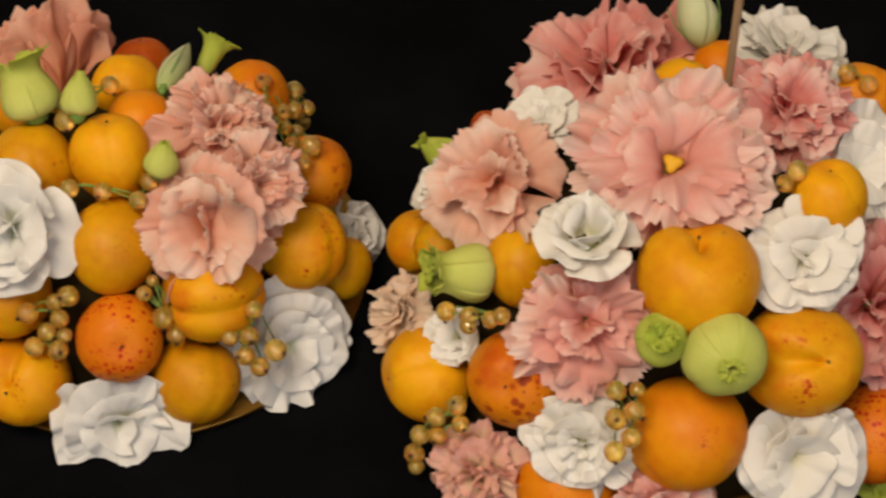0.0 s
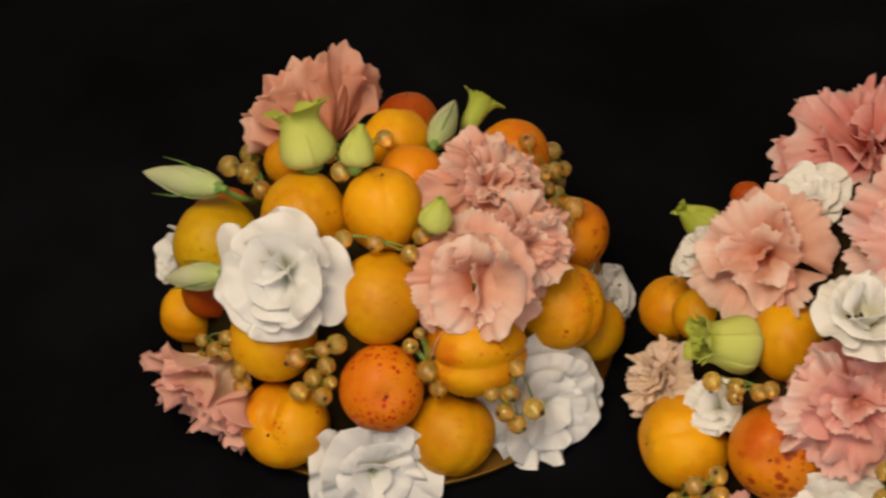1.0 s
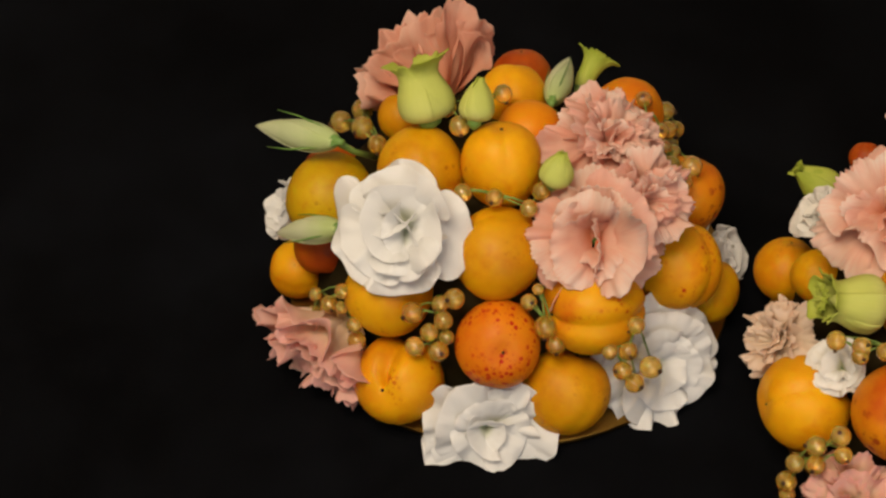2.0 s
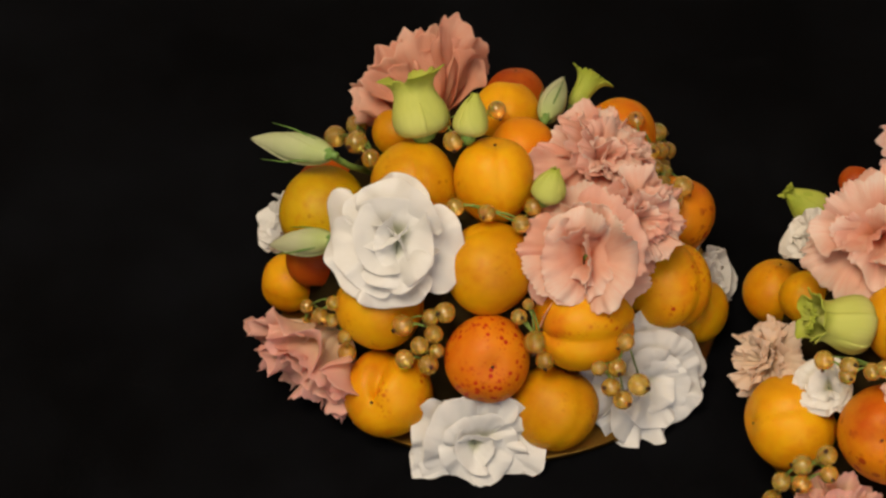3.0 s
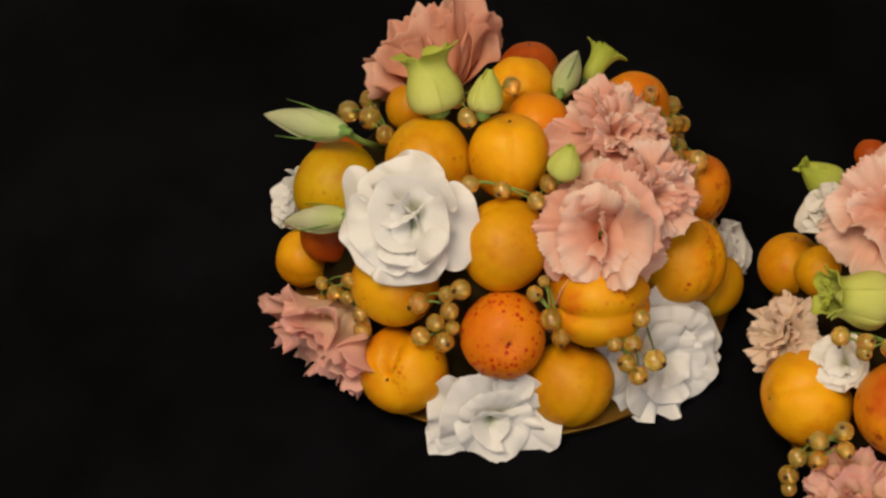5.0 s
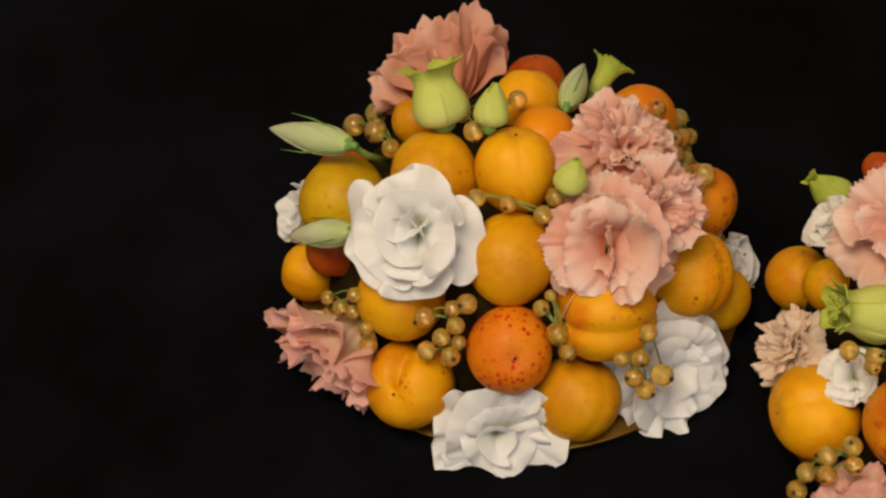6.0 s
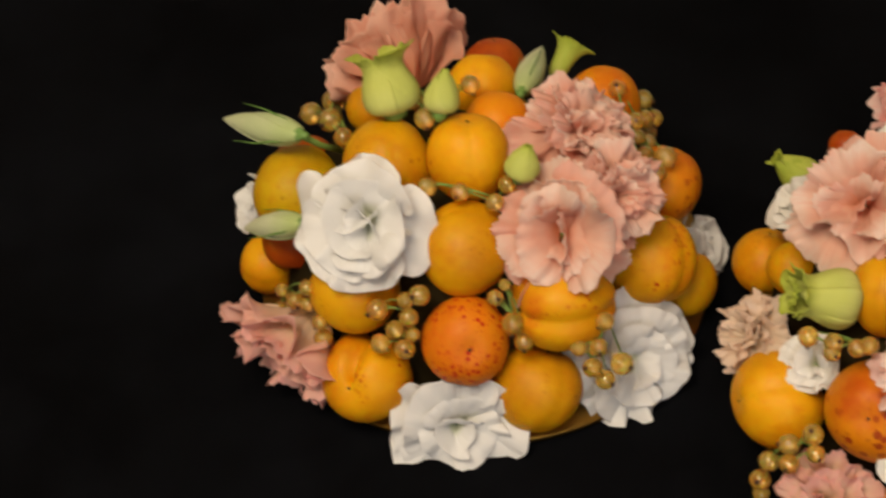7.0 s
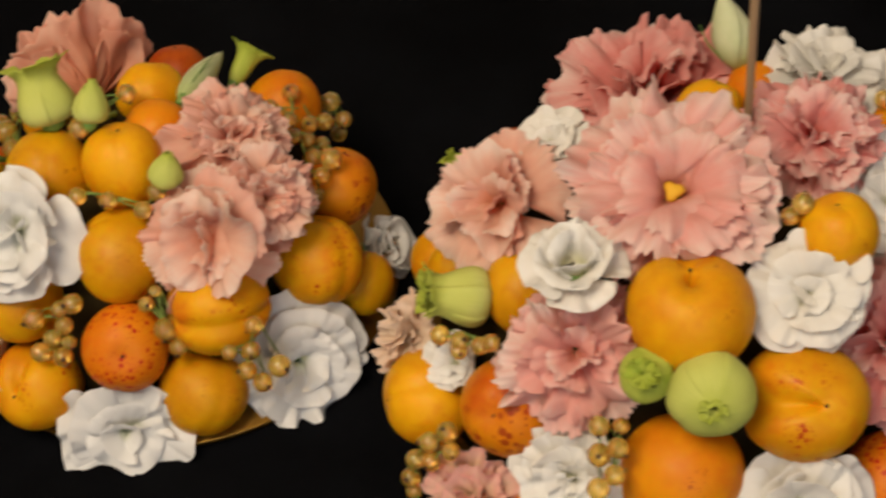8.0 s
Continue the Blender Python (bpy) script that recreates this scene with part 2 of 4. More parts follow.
def facing(place, ahead, spin=0.0):
    """A pose at place whose z axis points ahead."""
    q = Vector(ahead).to_track_quat("Z", "Y").to_matrix().to_4x4()
    return Matrix.Translation(place) @ q @ Matrix.Rotation(radians(spin), 4, "Z")


def sheet_solid(grid, thick):
    """Vertices and faces of a closed thin body from a grid of points (rows, columns, 3)."""
    nu, nv, _ = grid.shape
    du, dv = np.gradient(grid, axis=0), np.gradient(grid, axis=1)
    n = np.cross(du, dv)
    n /= np.linalg.norm(n, axis=2, keepdims=True) + 1e-12
    verts = np.concatenate([(grid + n * thick / 2).reshape(-1, 3), (grid - n * thick / 2).reshape(-1, 3)])
    k, faces = nu * nv, []
    for i in range(nu - 1):
        for j in range(nv - 1):
            a, b, c, d = i * nv + j, i * nv + j + 1, (i + 1) * nv + j + 1, (i + 1) * nv + j
            faces += [(a, d, c, b), (a + k, b + k, c + k, d + k)]
    ring = [j for j in range(nv)] + [i * nv + nv - 1 for i in range(1, nu)] + [(nu - 1) * nv + j for j in range(nv - 2, -1, -1)] + [i * nv for i in range(nu - 2, 0, -1)]
    for a, b in zip(ring, ring[1:] + ring[:1]):
        faces.append((a, b, b + k, a + k))
    return verts, faces


def tube(points, radii, sides=8):
    """Vertices and faces of a closed tube along points."""
    points = [Vector(p) for p in points]
    verts, faces = [], []
    for i, p in enumerate(points):
        way = (points[min(i + 1, len(points) - 1)] - points[max(i - 1, 0)]).normalized()
        a = way.orthogonal().normalized() if i == 0 else (a - way * a.dot(way)).normalized()
        b = way.cross(a)
        for s in range(sides):
            w = 2 * math.pi * s / sides
            verts.append(p + (a * math.cos(w) + b * math.sin(w)) * radii[i])
    for i in range(len(points) - 1):
        for s in range(sides):
            t = (s + 1) % sides
            faces.append((i * sides + s, i * sides + t, (i + 1) * sides + t, (i + 1) * sides + s))
    faces += [tuple(range(sides - 1, -1, -1)), tuple((len(points) - 1) * sides + s for s in range(sides))]
    return verts, faces


def lathe(profile, sides=24, wave=None):
    """A body turned round z from (radius, height) pairs; wave(i, angle) scales the radius."""
    verts, faces = [], []
    for i, (r, z) in enumerate(profile):
        for s in range(sides):
            w = 2 * math.pi * s / sides
            k = wave(i, w) if wave else 1.0
            verts.append((r * k * math.cos(w), r * k * math.sin(w), z))
    for i in range(len(profile) - 1):
        for s in range(sides):
            t = (s + 1) % sides
            faces.append((i * sides + s, i * sides + t, (i + 1) * sides + t, (i + 1) * sides + s))
    faces += [tuple(range(sides - 1, -1, -1)), tuple((len(profile) - 1) * sides + s for s in range(sides))]
    return verts, faces


# ---- the setting ----
def slab(name, x0, y0, z0, x1, y1, z1, material):
    bm = bmesh.new()
    bmesh.ops.create_cube(bm, size=1, matrix=Matrix.Translation(((x0 + x1) / 2, (y0 + y1) / 2, (z0 + z1) / 2)) @ Matrix.Diagonal((x1 - x0, y1 - y0, z1 - z0, 1)))
    me = bpy.data.meshes.new(name)
    bm.to_mesh(me)
    bm.free()
    me.materials.append(material)
    return tagged(new(name, me), kind="structure")


# unseen plain room, added to close the space and bounce light back
FLOOR_Z = -0.753
slab("floor", -1.9, -2.0, FLOOR_Z - 0.1, 2.1, 1.8, FLOOR_Z, BOARDS)
slab("ceiling", -1.9, -2.0, 1.85, 2.1, 1.8, 1.95, PLASTER)
slab("wall_north", -2.0, 1.8, FLOOR_Z - 0.1, 2.2, 1.9, 1.95, PLASTER)
slab("wall_west", -2.0, -2.0, FLOOR_Z - 0.1, -1.9, 1.8, 1.95, PLASTER)
for x0, z0, x1, z1 in ((-2.0, FLOOR_Z - 0.1, -0.25, 1.95), (1.15, FLOOR_Z - 0.1, 2.2, 1.95), (-0.25, FLOOR_Z - 0.1, 1.15, 0.2), (-0.25, 1.5, 1.15, 1.95)):
    slab("wall_south", x0, -2.1, z0, x1, -2.0, z1, PLASTER)
# bars of an unseen window, added to go with the front fill
for x0, z0, x1, z1 in ((-0.25, 0.2, -0.20, 1.5), (1.10, 0.2, 1.15, 1.5), (-0.20, 0.2, 1.10, 0.25), (-0.20, 1.45, 1.10, 1.5), (0.43, 0.25, 0.47, 1.45)):
    slab("window_1", x0, -2.07, z0, x1, -2.03, z1, PLASTER)
slab("wall_east", 2.1, -2.0, FLOOR_Z - 0.1, 2.2, 1.8, 1.95, PLASTER)


def table_under_cloth():
    """A table, and over it a black cloth with ironed creases and soft waves that hangs down at the sides."""
    table = thing("table", Matrix.Identity(4), "wooden table hidden under a black cloth", "table")
    v, f = lathe([(0.03, FLOOR_Z), (0.03, -0.05)], 12)
    for x, y in ((-0.6, -0.4), (0.8, -0.4), (-0.6, 0.4), (0.8, 0.4)):
        link_mesh("leg", [(a + x, b + y, c) for a, b, c in v], f, WOOD, table)
    bm = bmesh.new()
    bmesh.ops.create_cube(bm, size=1, matrix=Matrix.Translation((0.1, 0, -0.03)) @ Matrix.Diagonal((1.6, 1.0, 0.04, 1)))
    me = bpy.data.meshes.new("tabletop")
    bm.to_mesh(me)
    bm.free()
    me.materials.append(WOOD)
    new("tabletop", me).parent = table
    nx, ny = 170, 120
    xs, ys = np.linspace(-0.98, 1.18, nx), np.linspace(-0.78, 0.78, ny)
    gx, gy = np.meshgrid(xs, ys, indexing="ij")
    over_x, over_y = np.maximum(np.abs(gx - 0.1) - 0.81, 0), np.maximum(np.abs(gy) - 0.51, 0)
    z = -0.0045 + 0.0012 * np.sin(9 * gx + 2.5 * np.sin(4 * gy)) * np.sin(7 * gy + 1)
    for x0, lean, high in ((0.085, -0.05, 0.0040), (-0.21, 0.04, 0.0025), (0.40, 0.02, 0.0040)):
        z = z + high * np.exp(-(((gx - x0 - lean * gy) / 0.006) ** 2))
    z = z + 0.0010 * np.sin(2 * np.pi * (gx * 0.6 + gy * 1.7) + 1.3 * np.sin(6 * gx))
    flare = over_x + over_y
    wave = 0.02 * np.sin(22 * (gx + gy)) * np.minimum(flare / 0.1, 1)
    x = np.clip(gx, -0.71, 0.91) + np.sign(gx - 0.1) * np.where(over_x > 0, 0.01 + wave, 0)
    y = np.clip(gy, -0.51, 0.51) + np.sign(gy) * np.where(over_y > 0, 0.01 + wave, 0)
    grid = np.stack([x, y, z - flare], -1)
    v, f = sheet_solid(grid, 0.0016)
    ob = link_mesh("tablecloth", v, f, CLOTH)
    tagged(ob, "plain black cloth with faint creases spread over a table", "tablecloth")


table_under_cloth()


# ---- kinds of things ----
def cake_board(x, y, r):
    profile = [(r - 0.002, -0.0032), (r, -0.0027), (r, -0.0005), (r - 0.0006, 0.0), (0.001, 0.0)]
    v, f = lathe(profile, 96)
    ob = link_mesh("cake_board", v, f, SHADED_GOLD)
    ob.matrix_world = pose(x, y, 0)
    return tagged(ob, "round gold cardboard cake board under a fruit and flower dome", "cake board", "cake boards")


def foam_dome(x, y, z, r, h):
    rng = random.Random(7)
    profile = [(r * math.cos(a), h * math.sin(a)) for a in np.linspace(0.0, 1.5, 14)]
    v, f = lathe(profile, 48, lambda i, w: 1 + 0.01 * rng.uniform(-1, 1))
    ob = link_mesh("floral_foam", v, f, GAP_SHADE_FOAM)
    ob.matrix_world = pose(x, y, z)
    return tagged(ob, "floral foam dome coloured dark as gap shade that holds fruit and flowers", "floral foam", "floral foam domes")


def frame_of(pole, seam):
    """Axes with z along pole and x towards seam."""
    zed = Vector(pole).normalized()
    ex = Vector(seam)
    ex = (ex - zed * ex.dot(zed)).normalized()
    return Matrix((ex, zed.cross(ex), zed)).transposed().to_4x4()


def apricot(place, r, pole, seam, skin, label, seed=0, groove=0.022, dimple=0.14, tall=1.0, wide=1.0, notch=0.0, hollow=0.30, cleft=0.0, scar=True):
    """An apricot: a seam along one meridian, a stem cavity at its pole with the stem's scar in it."""
    rng = random.Random(seed)
    nt, na = 24, 36
    a_, b_, c_ = (rng.uniform(0, 6.28) for _ in range(3))
    verts, faces = [], []
    for i in range(nt + 1):
        t = math.pi * (0.012 + 0.976 * i / nt)
        for j in range(na):
            # columns crowd towards the seam
            s = -1 + 2 * j / na
            w = math.pi * math.copysign(abs(s) ** 1.5, s)
            k = 1 - groove * math.exp(-((w / (0.13 + groove)) ** 2)) * math.sin(t) ** 0.5 + 0.4 * groove * math.exp(-(((abs(w) - 0.5) / 0.35) ** 2)) * math.sin(t)
            k *= 1 + 0.024 * math.sin(2 * w + a_) * math.sin(t) + 0.018 * math.sin(3 * t + b_) + 0.014 * math.sin(3 * w + 2 * t + c_) * math.sin(t)
            k *= 1 - dimple * math.exp(-((t / hollow) ** 2)) - 0.03 * math.exp(-(((math.pi - t) / 0.25) ** 2))
            k *= 1 - notch * math.exp(-((t / 0.80) ** 2)) * math.exp(-((w / 0.50) ** 2))
            k *= 1 - cleft * math.exp(-((t / 0.65) ** 2)) * math.exp(-((math.sin(w) / 0.5) ** 2))
            verts.append((r * k * math.sin(t) * math.cos(w), r * k * wide * math.sin(t) * math.sin(w), r * k * tall * math.cos(t)))
    for i in range(nt):
        for j in range(na):
            l = (j + 1) % na
            faces.append((i * na + j, (i + 1) * na + j, (i + 1) * na + l, i * na + l))
    faces += [tuple(range(na)), tuple(nt * na + j for j in range(na - 1, -1, -1))]
    ob = link_mesh("apricot", verts, faces, skin)
    ob.matrix_world = Matrix.Translation(place) @ frame_of(pole, seam)
    if scar:
        z = r * tall * (1 - dimple)
        v, f = lathe([(0.0002, z - 0.0012), (0.0008, z - 0.0002), (0.0007, z + 0.0004), (0.0002, z + 0.0008)], 8)
        link_mesh("stem_scar", v, f, PIT, ob, "small dark dry stem scar")
    return tagged(ob, label, "apricot", "apricots on the domes")


def petal(r0, length, spread, leans, rng, ruffle=0.10, waves=2.2, fringe=0.0, frill=0.02, crinkle=0.02, hem=2.2, pleat=0.003, around=1.0, lobes=0.05, rows=15, columns=40, thick=0.00022):
    """One fan-shaped petal that grows from the z axis towards +x: spread is half its fan in degrees, leans its degrees from upright from claw to rim."""
    ph = [rng.uniform(0, 6.28) for _ in range(12)]
    u, v = 1 - (1 - np.linspace(0, 1, rows)[:, None]) ** 1.5, np.linspace(-1, 1, columns)[None]
    rim = 1 - 0.03 * v**2 - 0.22 * np.abs(v) ** 8 + lobes * (np.sin(1.6 * v + ph[0]) + 0.6 * np.sin(4.2 * v + ph[1])) + 0.25 * lobes * np.sin(11 * v + ph[2])
    # uneven torn teeth along the rim alone
    step = 9.5 * v + 0.9 * np.sin(3.1 * v + ph[7]) + ph[8]
    teeth = fringe * ((np.abs((step % 1.0) - 0.5) * 2 - 0.6) * (0.6 + 0.4 * np.sin(4.3 * v + ph[9])) + 0.4 * np.sin(17 * v + ph[4]))
    far = u * (1 + (rim - 1) * u**1.5 + teeth * u**10)
    fan = np.radians(spread) * v
    along, across = far * (0.5 + 0.5 * np.cos(fan)), far * np.sin(fan)
    s = np.linspace(0, 1.3, 53)
    lean = np.radians(np.interp(s, np.linspace(0, 1, len(leans)), leans))
    lean = np.convolve(np.pad(lean, 4, mode="edge"), np.ones(9) / 9, mode="valid")
    reach = r0 / length + np.r_[0, np.cumsum(np.sin(lean[:-1]) * s[1])]
    high = np.r_[0, np.cumsum(np.cos(lean[:-1]) * s[1])]
    r, z, th = (np.interp(along.ravel(), s, q).reshape(along.shape) for q in (reach, high, lean))
    wave = math.pi * waves * v + ph[3] + 1.2 * np.sin(1.7 * v + ph[4])
    uneven = 0.35 + 0.65 * np.sin(1.3 * v + ph[11]) ** 2
    off = ruffle * uneven * u**hem * (1.2 * np.sin(wave + 0.8 * u) + 0.5 * np.sin(1.9 * wave + ph[5] - 1.5 * u))
    off = off + frill * u**5 * (np.sin(math.pi * 5.3 * v + ph[6] + 1.8 * np.sin(3 * v + ph[8])) + 0.5 * np.sin(math.pi * 9.1 * v + ph[9]))
    off = off + 0.05 * u * np.sin(3.5 * u + 2.0 * v + ph[10]) + pleat * u * np.sin(23 * v + 2 * np.sin(3 * v + ph[11]))
    for k in range(5):
        # crumples that run along and across the blade
        a, b = rng.uniform(3, 15), rng.uniform(-9, 9)
        off = off + crinkle * u * (1.1 - 0.14 * k) * np.sin(a * v + b * u + rng.uniform(0, 6.28)) * np.sin(rng.uniform(1, 4) * v + rng.uniform(2, 6) * u + rng.uniform(0, 6.28))
    across = across + 0.5 * ruffle * uneven * u**3 * np.cos(wave + 0.8 * u)
    r2, z2 = r - off * np.cos(th), z + off * np.sin(th)
    bow = np.abs(r2) + around
    phi = across / bow
    grid = np.stack([bow * np.cos(phi) - around, bow * np.sin(phi), z2], -1) * length
    verts, faces = sheet_solid(grid, thick)
    uv = np.stack([0.5 + np.repeat(v, rows, 0) / 2 + ph[9], np.clip(far, 0, 1)], -1).reshape(-1, 2)
    return verts, faces, np.concatenate([uv, uv])


# rings of petals from the outside in: count, length, half fan, leans from claw to rim
ROSE_FORM = ((5, 1.04, 54, (60, 76, 86, 94)), (5, 0.96, 54, (44, 64, 76, 86)), (4, 0.82, 54, (28, 50, 64, 76)), (3, 0.64, 54, (12, 34, 50, 64)), (3, 0.46, 52, (0, 14, 30, 46)))
OPEN_FORM = ((5, 1.08, 54, (60, 78, 88, 96)), (4, 0.98, 56, (42, 60, 72, 88)), (3, 0.82, 58, (20, 38, 52, 72)), (3, 0.60, 58, (0, 14, 30, 54)))
FRILL_FORM = ((5, 1.05, 50, (60, 78, 90, 98)), (5, 0.99, 50, (44, 62, 76, 88)), (5, 0.90, 50, (28, 46, 62, 78)), (4, 0.80, 50, (14, 30, 46, 66)), (3, 0.66, 50, (2, 12, 28, 52)))
TRUMPET_FORM = ((6, 1.06, 52, (54, 78, 90, 100)), (5, 1.00, 54, (36, 66, 84, 94)), (5, 0.92, 54, (20, 50, 76, 92)), (4, 0.80, 60, (6, 28, 62, 104)))
CUP_FORM = ((4, 1.10, 62, (60, 34, 34, 58)), (3, 1.04, 60, (44, 24, 28, 54)), (3, 0.96, 56, (28, 14, 22, 48)), (3, 0.80, 52, (6, 6, 18, 42)))
BROAD_FORM = ((5, 1.06, 58, (58, 76, 86, 94)), (4, 0.95, 60, (40, 60, 76, 88)), (3, 0.78, 60, (20, 42, 62, 80)), (3, 0.56, 62, (4, 20, 42, 64)))
LOOSE_FORM = ((4, 1.10, 62, (58, 74, 84, 94)), (3, 1.00, 66, (38, 52, 64, 86)), (3, 0.84, 66, (16, 28, 42, 74)), (3, 0.62, 62, (0, 8, 22, 52)))
TUBE_FORM = ((4, 1.10, 62, (54, 62, 84, 112)), (4, 0.98, 60, (36, 26, 40, 92)), (3, 0.90, 62, (16, 4, 10, 46)))
BELL_FORM = ((4, 1.08, 62, (60, 44, 58, 96)), (3, 1.00, 62, (44, 30, 50, 92)), (3, 0.90, 58, (26, 16, 40, 84)))


def lisianthus(name, place, ahead, r, stuff, label, seed, form=ROSE_FORM, ruffle=0.10, waves=2.0, fringe=0.0, frill=0.02, crinkle=0.012, hem=2.2, wild=1.0, spin=0.0, core=False, throat=0.05, lobes=0.05, root=None):
    """A lisianthus bloom: rings of ruffled petals, a green calyx and a short stem stuck into the foam."""
    rng = random.Random(seed)
    head = thing(name, facing(place, ahead, spin), label, "flower", "lisianthus blooms")
    for ring, (count, length, spread, leans) in enumerate(form):
        start = rng.uniform(0, 6.28)
        for i in range(count):
            turn = start + 2 * math.pi * (i + rng.uniform(-0.18, 0.18)) / count
            tilt = wild * rng.uniform(-9, 9)
            bent = [a + tilt + wild * rng.uniform(-5, 5) for a in leans]
            bent[-1] += wild * rng.uniform(-20, 16)
            v, f, uv = petal(r * throat, r * length * rng.uniform(1.0 - 0.10 * wild, 1.05), spread * rng.uniform(0.9, 1.12), bent, rng, ruffle * rng.uniform(0.7, 1.3), waves * rng.uniform(0.75, 1.25),
                             fringe, frill * rng.uniform(0.6, 1.4), crinkle, hem, lobes=lobes, columns=76 if fringe else 50)
            ob = link_mesh("petal", v, f, stuff, head, uvs=uv)
            shift = Matrix.Translation((0.05 * wild * r * rng.uniform(-1, 1), 0.05 * wild * r * rng.uniform(-1, 1), 0.02 * r * ring))
            ob.matrix_local = shift @ Matrix.Rotation(turn, 4, "Z") @ Matrix.Rotation(radians(wild * rng.uniform(-7, 7)), 4, "X")
    v, f = lathe([(0.0015, -0.012), (0.004, -0.009), (0.0055, -0.003), (0.003, -0.0005), (0.0005, 0.0)], 12)
    link_mesh("calyx", v, f, SEPAL, head, "small green calyx under the petals")
    end = head.matrix_world.inverted() @ Vector(root)
    v, f = tube([(0, 0, -0.008), end * 0.5 + Vector((0, 0, -0.008)), end], [0.0016, 0.0016, 0.0015])
    link_mesh("stem", v, f, STEM, head, "short cut green stem")
    if core:
        v, f = lathe([(0.002, 0.0), (0.0024, r * 0.10), (0.0030, r * 0.18), (0.0042, r * 0.23), (0.0030, r * 0.27), (0.001, r * 0.28)], 20, lambda i, w: 1 + 0.22 * math.sin(3 * w + 1) * (i > 1))
        link_mesh("pistil", v, f, STAMEN, head, "yellow pistil in the open throat")
    return head


def currants(label, berries):
    """A sprig of white currants: berries (x, y, z, radius, way of the tip in three numbers) on a thin green stalk."""
    sprig = thing("currant_sprig", Matrix.Translation(berries[0][:3]), label, "currants", "currant sprigs")
    base = Vector(berries[0][:3])
    middle = sum((Vector(b[:3]) for b in berries), Vector()) / len(berries)
    for x, y, z, r, a, b, c in berries:
        here = Vector((x, y, z)) - base
        turn = Vector((a, b, c)).to_track_quat("Z", "Y").to_matrix().to_4x4()
        v, f = lathe([(0.0002, -r * 0.99), (r * 0.38, -r * 0.92), (r * 0.70, -r * 0.71), (r * 0.92, -r * 0.38), (r, 0.0), (r * 0.93, r * 0.37), (r * 0.72, r * 0.70), (r * 0.42, r * 0.92), (r * 0.16, r * 0.985), (0.0002, r * 0.97)], 20)
        berry = link_mesh("berry", v, f, BERRY, sprig)
        berry.matrix_local = Matrix.Translation(here) @ turn
        v, f = lathe([(0.0002, r * 0.93), (r * 0.20, r * 0.95), (r * 0.17, r * 1.05), (r * 0.24, r * 1.16), (r * 0.06, r * 1.10)], 7)
        link_mesh("dry_tip", v, f, PIT, berry, "dark dry blossom end")
    ordered = sorted((Vector(b[:3]) - base for b in berries), key=lambda p: (p + base - middle).dot(Vector((1, 0.3, 0.2))))
    sunk = [p + Vector((0.001, 0.005, -0.002)) for p in ordered]
    if len(sunk) < 2:
        sunk.append(sunk[0] + Vector((0.004, 0.006, -0.012)))
    v, f = tube(sunk, [0.0005] * len(sunk), 6)
    for b, p in zip((Vector(q[:3]) - base for q in berries), sunk[1:] + sunk[:1]):
        # a thin curved stalklet to each berry
        v2, f2 = tube([b, (b + p) / 2 + Vector((0.0, -0.001, 0.003)), p], [0.0004, 0.0003, 0.0004], 5)
        f += [tuple(i + len(v) for i in q) for q in f2]
        v += v2
    link_mesh("stalk", v, f, STEM, sprig, "thin green stalk")
    return sprig


def closed_bud(place, tip, r, label, seed, stalk=None):
    """A long closed bud whose petals wind round each other, with thin sepals; stalk: where its stem goes."""
    rng = random.Random(seed)
    ahead = Vector(tip) - Vector(place)
    length = ahead.length
    head = thing("closed_bud", facing(place, ahead), label, "flower bud", "lisianthus buds")
    n = 16
    for lobe in range(3):
        verts, faces = [], []
        cols = 14
        for i in range(n + 1):
            t = i / n
            rad = 1.3 * r * math.sin(math.pi * (0.015 + 0.985 * t) ** 0.85) ** 0.75 * (1 - 0.35 * t) if t < 1 else r * 0.03
            for j in range(cols + 1):
                s = j / cols
                w = 2 * math.pi * lobe / 3 + s * 2.9 + 1.5 * t
                k = rad * (0.93 + 0.12 * s)
                verts.append((k * math.cos(w), k * math.sin(w), t * length))
        grid = np.array(verts).reshape(n + 1, cols + 1, 3)
        v, f = sheet_solid(grid, 0.0005)
        uv = np.array([(s, t) for t in np.linspace(0, 1, n + 1) for s in np.linspace(0, 1, cols + 1)])
        link_mesh("petal", v, f, PALE_GREEN, head, uvs=np.concatenate([uv, uv]))
    for i in range(3):
        w = 2.09 * i + rng.uniform(-0.3, 0.3)
        far = 1.25 + rng.uniform(0.0, 0.5)
        pts = [(r * k * math.cos(w), r * k * math.sin(w), z * length) for k, z in ((0.3, 0.0), (0.95, 0.2), (far * 0.95, 0.45), (far * 1.05, 0.7))]
        v, f = tube(pts, [0.0006, 0.0006, 0.0004, 0.0002], 6)
        link_mesh("sepal", v, f, SEPAL, head, "thin green sepal")
    v, f = lathe([(0.0016, -0.003), (r * 0.30, 0.0), (r * 0.50, length * 0.04), (r * 0.62, length * 0.08)], 14)
    link_mesh("calyx", v, f, SEPAL, head, "green calyx")
    back = head.matrix_world.inverted() @ Vector(stalk) if stalk else Vector((0, 0, -0.03))
    v, f = tube([(0, 0, 0.003), back * 0.5 + Vector((0.002, 0, 0)), back], [0.0018, 0.0015, 0.0015], 10)
    link_mesh("stem", v, f, STEM, head, "slim green stem")
    return head


